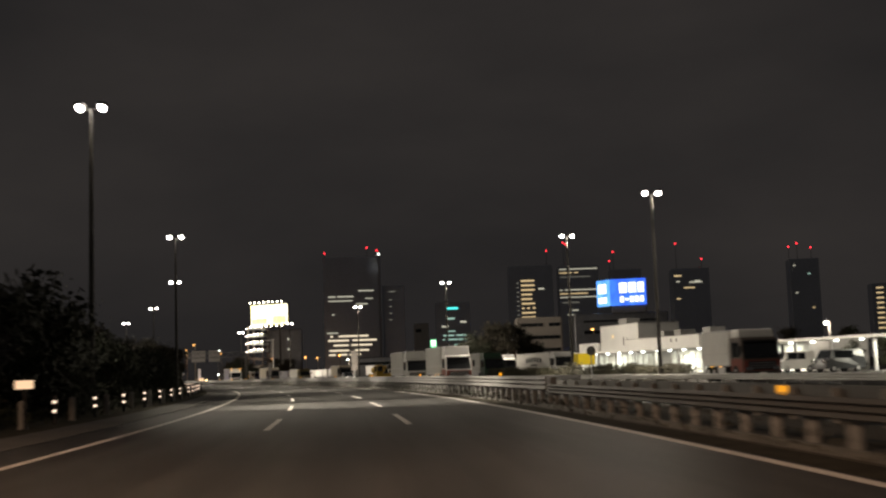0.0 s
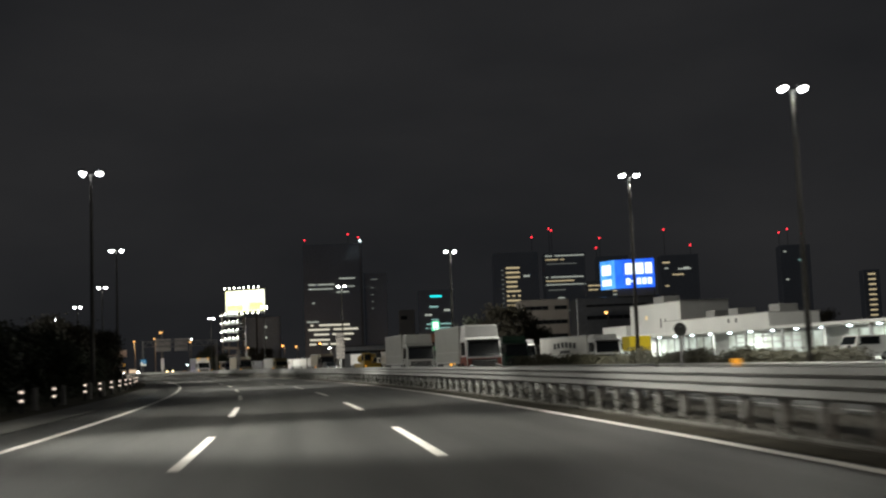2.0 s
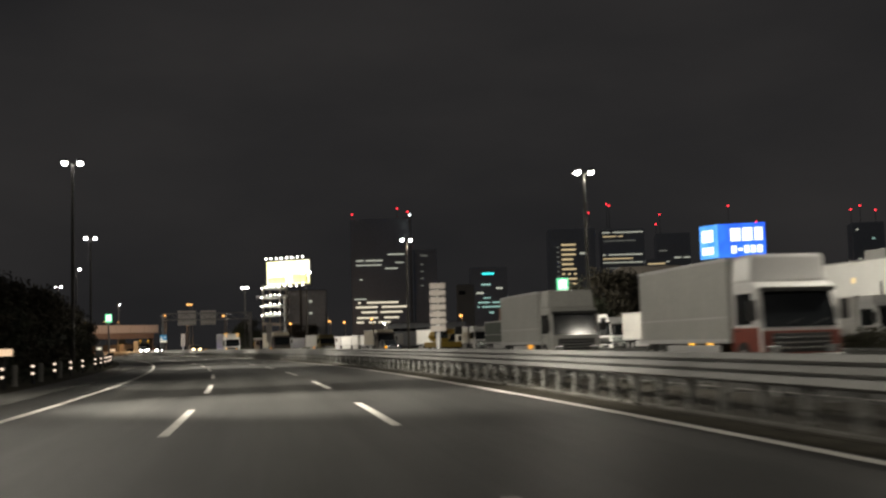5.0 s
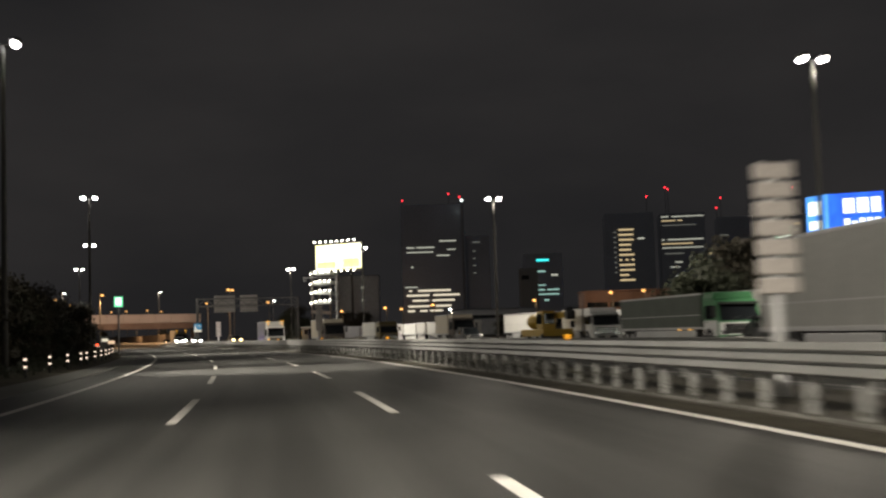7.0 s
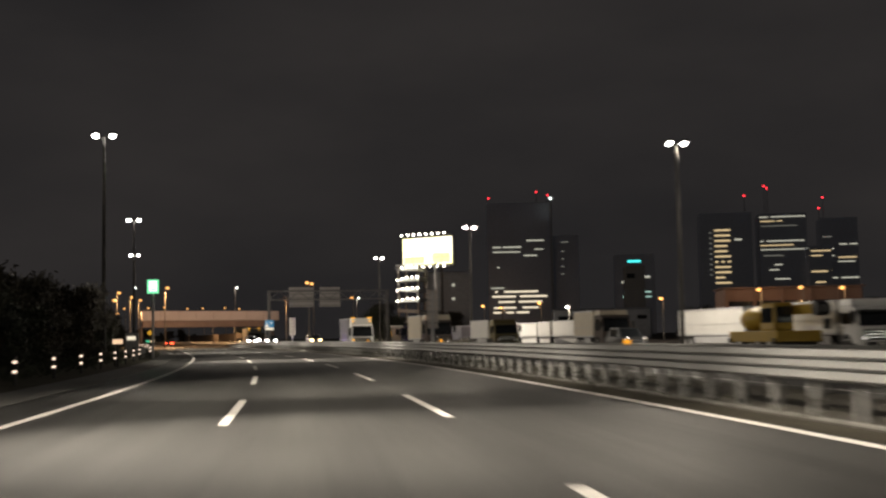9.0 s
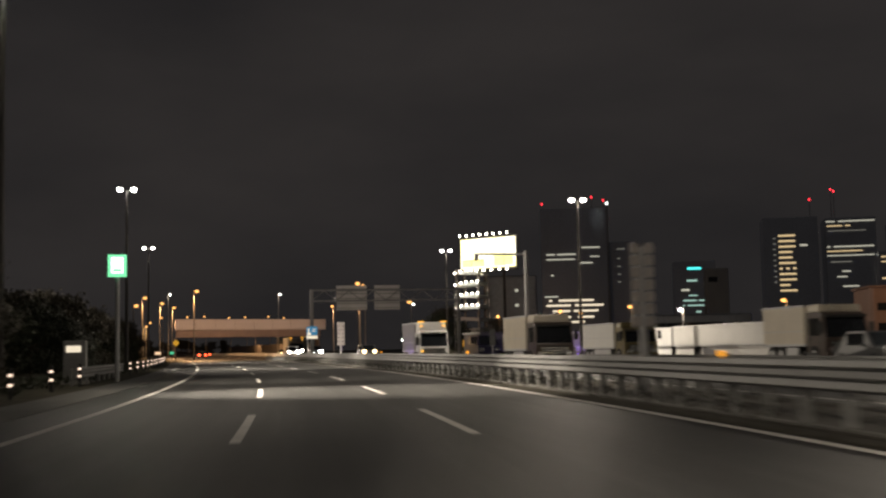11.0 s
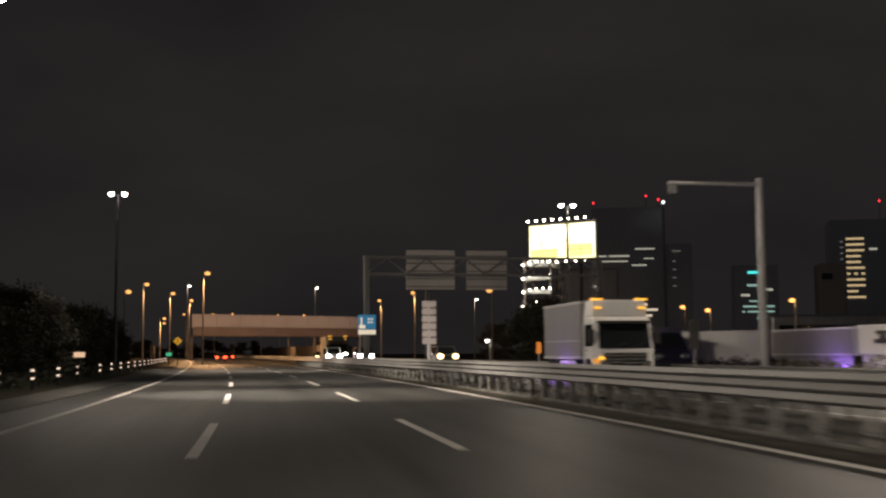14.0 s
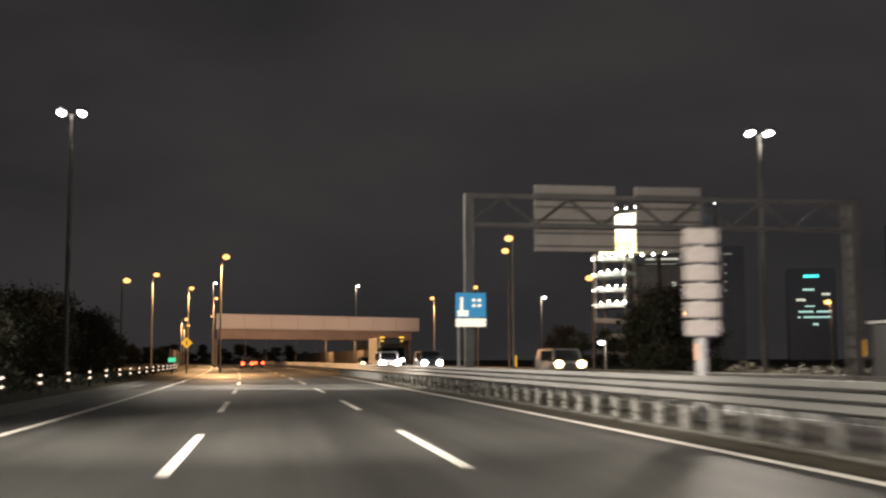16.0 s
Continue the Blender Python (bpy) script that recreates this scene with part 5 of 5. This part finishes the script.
PARK = [(121.0, -29.0, 14.6, 2.85, BOX_WHITE, CAB_WHITE, "white parked truck with faded lettering on its side"),
        (126.5, -22.7, 8.0, 3.05, BOX_GREY, CAB_FOREST, "grey box truck with a dark green cab beside the guardrail"),
        (146.0, -30.5, 11.0, 3.0, BOX_WHITE, CAB_WHITE, "tall white parked box truck"),
        (158.0, -28.0, 6.5, 3.0, BOX_WHITE, CAB_WHITE, "small white parked box truck"),
        (154.3, -22.6, 13.8, 2.75, TARP_GREEN, CAB_GREEN, "parked truck with a dark green tarpaulin and green cab"),
        (181.7, -26.2, 6.5, 2.6, BOX_WHITE, CAB_WHITE, "parked truck with a white cab and dark windscreen"),
        (193.5, -27.0, 12.0, 2.6, BOX_WHITE, CAB_DARK, "white parked trailer with a dark cab"),
        (212.8, -24.4, 6.5, 2.9, BOX_CREAM, CAB_BROWN, "pale parked box truck with a brown cab"),
        (234.4, -22.2, 8.6, 2.62, BOX_WHITE, CAB_KHAKI, "pale parked box truck with a khaki cab at the lot's edge"),
        (64.5, -23.6, 6.4, 3.0, BOX_WHITE, CAB_BROWN, "white box truck with a brown cab beside the guardrail"),
        (172.0, -36.0, 11.0, 3.0, BOX_WHITE, CAB_WHITE, "tall white parked truck in the second row"),
        (205.0, -38.0, 10.0, 2.8, BOX_WHITE, CAB_WHITE, "white parked truck in the second row")]
for s, o, ln, h, bmat, cmat, lab in PARK:
    tr = truck(road_pose(s, o, -0.02), ln, h, bmat, cmat, lab, group="parked trucks", lower=CAB_RED if s == 64.5 else CAB_WHITE if cmat is CAB_GREEN else None)
    if "lettering" in lab:
        for i in range(6):
            part("legend_bar", B(-1.235, -1.22, 4.6 + i * 1.05, 5.3 + i * 1.05, 1.9 - 0.05 * abs(i - 2.5), 2.4 - 0.05 * abs(i - 2.5)), CAB_DARK, tr, "faded dark lettering block")
        part("legend_bar", B(-1.235, -1.22, 6.2, 8.8, 1.4, 1.6), CAB_DARK, tr, "faded dark lettering block")


def trailer(s, length, h, side, label):
    """Box trailer without a tractor, its near end at y = 0."""
    t = thing("box_trailer", road_pose(s, -29.4, -0.02), label, "trailer", "parked trailers")
    bd = part("cargo_box", B(-1.2, 1.2, 0, length, 1.0, h, 0.03), side, t)
    part("roof_rail", B(-1.225, 1.225, -0.02, length + 0.02, h - 0.09, h + 0.02, 0.01), WHITE_WALL, bd, "pale roof edge")
    part("box_rail", B(-1.225, 1.225, -0.02, length + 0.02, 0.94, 1.05, 0.01), STEEL, bd)
    for y in (0.06, length - 0.06):
        part("corner_post", B(-1.22, -1.18, y - 0.06, y + 0.06, 1.0, h, 0.01), STEEL, bd)
    part("side_skirt", B(-1.13, -1.09, 0.3, length - 0.3, 0.34, 0.93, 0.01), side, t, "lower side skirt")
    part("chassis", B(-0.5, 0.5, 0.3, length - 0.2, 0.55, 0.93), BLACK_TRIM, t)
    for sx in (-1, 1):
        for y in (0.9, 2.0) if length > 8 else (0.9,):
            wheel(t, sx * 1.08, y, 0.46, 0.3)
        part("support_leg", B(sx * 0.8 - 0.06, sx * 0.8 + 0.06, length - 1.0, length - 0.86, 0.02, 0.95), STEEL, t)
    return t


tr = trailer(225.6, 13.8, 2.4, BOX_WHITE, "long pale grey box trailer parked without a tractor")
b = bmesh.new()
prism = [b.verts.new((x, y, z)) for x in (-1.16, -1.132) for y, z in ((8.2, 0.36), (13.2, 0.36), (13.2, 0.92))]
b.faces.new(prism[:3]), b.faces.new(prism[3:][::-1])
for i in range(3):
    b.faces.new((prism[(i + 1) % 3], prism[i], prism[3 + i], prism[3 + (i + 1) % 3]))
part("skirt_wedge", b, DARK_STEEL, tr, "dark slanting panel on the skirt")
trailer(239.6, 3.8, 2.4, BOX_WHITE, "short pale box trailer between two longer ones")
trailer(243.6, 5.6, 2.35, WHITE_WALL, "bright white box trailer parked in a row")
trailer(249.6, 4.3, 2.4, BOX_WHITE, "pale box trailer parked in a row")
trailer(254.1, 4.2, 2.4, BOX_WHITE, "pale box trailer beside one with an emblem")
tr = trailer(258.5, 4.6, 2.45, BOX_WHITE, "white box trailer with a dark emblem on its side")
for y0, y1, z0, z1 in ((1.5, 2.8, 2.0, 2.18), (1.9, 2.5, 1.75, 2.02), (1.4, 3.0, 1.55, 1.77)):
    part("emblem_bar", B(-1.235, -1.205, y0, y1, z0, z1, 0.005), CAB_DARK, tr, "dark emblem block")
tr = trailer(263.3, 9.4, 2.4, BOX_DULL, "dull grey box trailer with a purple lamp below")
part("under_light", B(-1.2, -1.14, 0.8, 2.4, 0.36, 0.42), PURPLE, tr, "purple light strip")
omni("purple_light", rp(264.9, -27.7, 0.5), 40.0, (0.3, 0.14, 1.0), 0.2)
omni("purple_light", rp(256.0, -10.2, 0.42), 14.0, (0.3, 0.14, 1.0), 0.2)
for s, o, lab, pm in ((105.0, -40.6, "white parked kei van below the canopy", CAB_WHITE), (97.0, -40.2, "silver parked minivan below the canopy", BOX_WHITE), (89.0, -40.0, "dark parked minivan below the canopy", CAB_DARK)):
    car(road_pose(s, o, -0.02, -75), pm, lab, 4.2, 1.85, None, None, "parked vans", True)
car(road_pose(150.0, -23.5, -0.02), CAB_DARK, "dark parked car beside the trucks", 4.4, 1.5)
car(road_pose(207.0, -23.6, -0.02), CAB_DARK, "black parked car beside the trailers", 4.4, 1.55)
VAN_BLUE = surf("dark_blue_van_paint", (0.012, 0.012, 0.03), 0.3, 0, 0.1, 1.0, 8.0, 0.02)
van = car(road_pose(269.9, -20.95, -0.02), VAN_BLUE, "tall dark blue van parked beside a shed", 4.8, 2.3, None, None, "parked vans", True)
van.scale = (1.22, 1.0, 1.0)
t = thing("notice_board", road_pose(263.4, -19.55), "narrow grey notice board on a thin post", "sign")
part("post", Tb((0, 0.04, 0), (0, 0.04, 1.5), 0.04, 0.04, 10), STEEL, t)
part("panel", B(-0.27, 0.27, -0.02, 0.02, 1.3, 2.75, 0.02), RAIL_DARK, t, "plain grey plate")

# yellow mobile crane and a yellow container
t = thing("mobile_crane", road_pose(183.9, -23.2, -0.02), "yellow mobile crane parked between trucks", "crane")
part("carrier", B(-1.2, 1.2, 0.0, 5.6, 0.6, 1.15, 0.05), YELLOW, t)
cw = lump(bmesh.new(), (0.0, 3.9, 1.75), 1.15, 1.35, 0.72, 16, 10)
for v in cw.verts:
    v.co.z = max(v.co.z, 1.16)
part("counterweight", cw, YELLOW, t, "rounded yellow counterweight", smooth=True)
cabin = part("cabin", B(-1.12, -0.05, 0.4, 2.0, 1.15, 2.55, 0.1, 0.9), YELLOW, t, "yellow operator cabin")
part("front_window", B(-1.0, -0.15, 0.37, 0.43, 1.55, 2.35, 0.01), GLASS_DARK, cabin)
part("side_window", B(-1.13, -1.06, 0.6, 1.8, 1.55, 2.3, 0.01), GLASS_DARK, cabin)
boom = part("boom", B(0.12, 0.6, -1.5, 5.0, 1.95, 2.42, 0.04), YELLOW, t, "yellow telescopic boom")
part("boom_head", Tb((0.05, -1.6, 2.2), (0.68, -1.6, 2.2), 0.36, 0.36, 14), BLACK_TRIM, boom, "black boom head")
part("inner_boom", B(0.2, 0.52, -2.3, -1.5, 2.02, 2.35, 0.03), BLACK_TRIM, boom)
part("hook_block", B(0.22, 0.5, -2.25, -2.0, 1.2, 1.7, 0.05), BLACK_TRIM, boom)
part("winch", Tb((-0.3, 2.6, 2.3), (0.1, 2.6, 2.3), 0.3, 0.3, 14), BLACK_TRIM, t)
for y in (0.1, 5.3):
    part("outrigger", B(-1.3, 1.3, y, y + 0.25, 0.55, 0.8, 0.02), BLACK_TRIM, t)
for sx in (-1, 1):
    for y in (0.9, 2.2, 4.4):
        wheel(t, sx * 1.18, y, 0.5, 0.32)
t = thing("yellow_container", road_pose(115.0, -29.0, -0.02), "small yellow skip container on legs", "container")
part("bin", B(-0.9, 0.9, -0.7, 0.9, 1.35, 2.5, 0.06), YELLOW_SKIP, t)
for x in (-0.75, 0.75):
    for y in (-0.5, 0.7):
        part("leg", B(x - 0.06, x + 0.06, y - 0.06, y + 0.06, 0, 1.35), DARK_STEEL, t)
# low dark wall with pale coping beside the opposite carriageway
t = thing("shed", road_pose(274.9, -21.4), "low dark shed with a pale flat roof edge", "shed")
part("wall", B(0, 2.2, 0, 7.3, -0.1, 2.5), DARK_STEEL, t)
part("roof", B(-0.08, 2.4, -0.1, 7.5, 2.5, 2.64, 0.02), DARK_STEEL, t, "dark flat roof")
part("fascia", B(-0.12, -0.084, -0.1, 7.5, 2.52, 2.64), WHITE_WALL, t, "pale roof edge facing the road")
for y in (0.6, 2.8, 5.0):
    part("shutter", B(-0.05, -0.004, y, y + 1.8, 0.0, 2.2, 0.01), DARK_STEEL, t, "dark roller shutter")


# white hoarding at the far end of the lot
p0, p1 = rp(281.8, -24.6), rp(273.9, -28.6)
d = p1 - p0
t = thing("hoarding", pose(p0.x, p0.y, 0, 0, 0, math.degrees(math.atan2(d.y, d.x))), "white panel hoarding on posts at the lot's far end", "hoarding")
n = 4
first = None
for i in range(n):
    m = Matrix.Translation((d.length * (i + 0.5) / n, 0, 1.3))
    if first is None:
        first = part("panel", B(-d.length / n / 2 + 0.02, d.length / n / 2 - 0.02, -0.03, 0.03, -1.15, 1.15, 0.015), WHITE_WALL, t)
        first.matrix_local = m
    else:
        share(first, m, t)
for i in range(n + 1):
    part("post", Tb((d.length * i / n, 0.08, -0.1), (d.length * i / n, 0.08, 2.5), 0.05, 0.05, 8), STEEL, t)


# ---------- plants ----------
def tree_parts(seed, h, spread, leaf_n):
    rnd = random.Random(seed)
    wood = bmesh.new()
    tube(wood, (0, 0, -0.1), (0.1, 0, h * 0.45), 0.17, 0.11, 8)
    tips = []
    for i in range(9):
        a = rnd.uniform(0, 6.28)
        z0 = h * rnd.uniform(0.25, 0.5)
        r = spread * rnd.uniform(0.35, 0.95)
        tip = Vector((math.cos(a) * r, math.sin(a) * r, z0 + h * rnd.uniform(0.12, 0.45)))
        tube(wood, (0.05, 0, z0), tip, 0.06, 0.02, 6)
        tips.append(tip)
    for i in range(5):
        a = rnd.uniform(0, 6.28)
        tips.append(Vector((math.cos(a), math.sin(a), 0)) * spread * rnd.uniform(0.3, 0.75) + Vector((0, 0, h * rnd.uniform(0.12, 0.24))))
    tips.append(Vector((0, 0, h * 0.9)))
    crown = bmesh.new()
    for i in range(leaf_n):
        c = rnd.choice(tips)
        g = Vector((rnd.gauss(0, 1), rnd.gauss(0, 1), rnd.gauss(0, 0.75))) * spread * 0.27
        p = c + g
        if p.z < 0.3:
            p.z = 0.3 + rnd.random() * 0.6
        s = rnd.uniform(0.14, 0.34)
        u = Vector((rnd.gauss(0, 1), rnd.gauss(0, 1), rnd.gauss(0, 1))).normalized()
        w = u.orthogonal().normalized()
        crown.faces.new([crown.verts.new(p + u * s), crown.verts.new(p + w * s * 0.5), crown.verts.new(p - u * s), crown.verts.new(p - w * s * 0.5)])
    return wood, crown


def tree_kind(seed, h, spread, n, leaf, label):
    t = thing("tree", pose(0, -40 - seed * 3, 0), label, "tree", "trees")
    w, c = tree_parts(seed, h, spread, n)
    part("trunk", w, BARK, t)
    part("crown", c, leaf, t)
    return t


kinds = [tree_kind(1, 8.2, 2.7, 4200, LEAF, "dark leafy roadside tree"), tree_kind(2, 7.4, 2.9, 4200, LEAF, "dark bushy roadside tree"), tree_kind(3, 9.0, 2.9, 4200, LEAF_DRY, "dark tree with sparse dry leaves")]
rnd = random.Random(5)
used = [False] * 3


def plant(k, m):
    if not used[k]:
        used[k] = True
        kinds[k].matrix_world = m
    else:
        copy_thing(kinds[k], m)


for off, s0, s1, size in ((11.9, 26.0, 204.0, 0.66), (14.2, 228.0, 345.0, 0.75), (17.0, 20.0, 350.0, 0.84)):
    s = s0
    while s < s1:
        k = rnd.randrange(3)
        v = rp(s, off + rnd.uniform(0.0, 1.6), 0.1)
        plant(k, pose(v.x, v.y, v.z, 0, 0, rnd.uniform(0, 360)) @ Matrix.Scale(size * rnd.uniform(0.88, 1.12), 4))
        s += rnd.uniform(2.6, 3.8)
for i in range(34):
    k = rnd.randrange(3)
    if i < 3:
        v = rp(rnd.uniform(325, 345), rnd.uniform(-28, -33), 0)
    elif i < 20:
        v = Vector((rnd.uniform(-10, 60), rnd.uniform(330, 430), 0))
    else:
        v = Vector((rnd.uniform(50, 110), rnd.uniform(120, 250), 0))
    plant(k, pose(v.x, v.y, v.z, 0, 0, rnd.uniform(0, 360)) @ Matrix.Scale(rnd.uniform(0.9, 1.4), 4))


plant(1, pose(20.6, 172.8, 0, 0, 0, 40) @ Matrix.Scale(0.5, 4))
for x, y, size in ((-14.0, 292.6, 0.6), (42.4, 108.2, 0.55), (47.5, 111.0, 0.8)):
    plant(0, pose(x, y, 0, 0, 0, 70) @ Matrix.Scale(size, 4))
for x, y, size in ((10.5, 203.0, 1.25), (13.5, 209.0, 1.5), (16.5, 214.0, 1.3), (19.0, 222.0, 1.55), (22.5, 226.0, 1.5), (26.0, 232.0, 1.6), (15.5, 206.0, 1.1),
                   (-58.0, 446.0, 1.2), (-54.0, 449.0, 1.3), (-49.5, 444.0, 1.15), (-45.0, 450.0, 1.3), (-40.0, 446.0, 1.2), (-62.5, 452.0, 1.15)):
    plant(rnd.randrange(3), pose(x, y, 0, 0, 0, rnd.uniform(0, 360)) @ Matrix.Scale(size, 4))
for i in range(40):
    if i < 10:
        v = rp(rnd.uniform(470, 560), rnd.choice((rnd.uniform(16, 34), rnd.uniform(-27, -46))), 0)
    else:
        v = rp(648 + rnd.uniform(0, 14), -32.0 + 2.2 * (i - 10) + rnd.uniform(-1.0, 1.0), 0)
    plant(rnd.randrange(3), pose(v.x, v.y, v.z, 0, 0, rnd.uniform(0, 360)) @ Matrix.Scale(rnd.uniform(0.8, 1.1), 4))


LEAF_HEDGE = surf("hedge_leaf", (0.05, 0.047, 0.026), 0.7, 0, 0.4, 0.7, 6.0, 0.2)


def shrubs(name, s0, s1, off, width, top, n, label, leaf, big=1.0):
    r = random.Random(int(s0))
    b = bmesh.new()
    for i in range(n):
        s = r.uniform(s0, s1)
        hh = top * (0.55 + 0.45 * noise.noise((s * 0.35, 0, 0)) + 0.2 * noise.noise((s * 1.3, 3, 0)))
        p = rp(s, off + max(-1.0, min(1.0, r.gauss(0, 0.4))) * width * 0.7, 0.05 + abs(r.random() ** 0.7) * max(0.3, hh))
        z = r.uniform(0.06, 0.16) * big
        u = Vector((r.gauss(0, 1), r.gauss(0, 1), r.gauss(0, 1))).normalized()
        w = u.orthogonal().normalized()
        b.faces.new([b.verts.new(p + u * z), b.verts.new(p + w * z * 0.5), b.verts.new(p - u * z), b.verts.new(p - w * z * 0.5)])
    return tagged(part(name, b, leaf), label, "shrubs", kind="stuff")


shrubs("hedge", 73, 125, -22.4, 1.3, 1.7, 26000, "dark scrubby hedge between road and parking area", LEAF_HEDGE, 0.85)
shrubs("hedge", 240, 300, -23.4, 1.6, 1.2, 3500, "low dry scrub beside the opposite carriageway", LEAF_DRY)
shrubs("weeds", -10, 290, -5.6, 1.3, 0.14, 2500, "thin weeds growing on the median", LEAF_WEED, 0.5)
shrubs("kerb_weeds", -10, 300, -4.12, 0.3, 0.12, 5000, "thin dry weeds along the kerb", LEAF_WEED, 0.4)
shrubs("verge_scrub", -10, 380, 10.9, 1.6, 0.7, 9000, "rough dark scrub on the verge", LEAF)
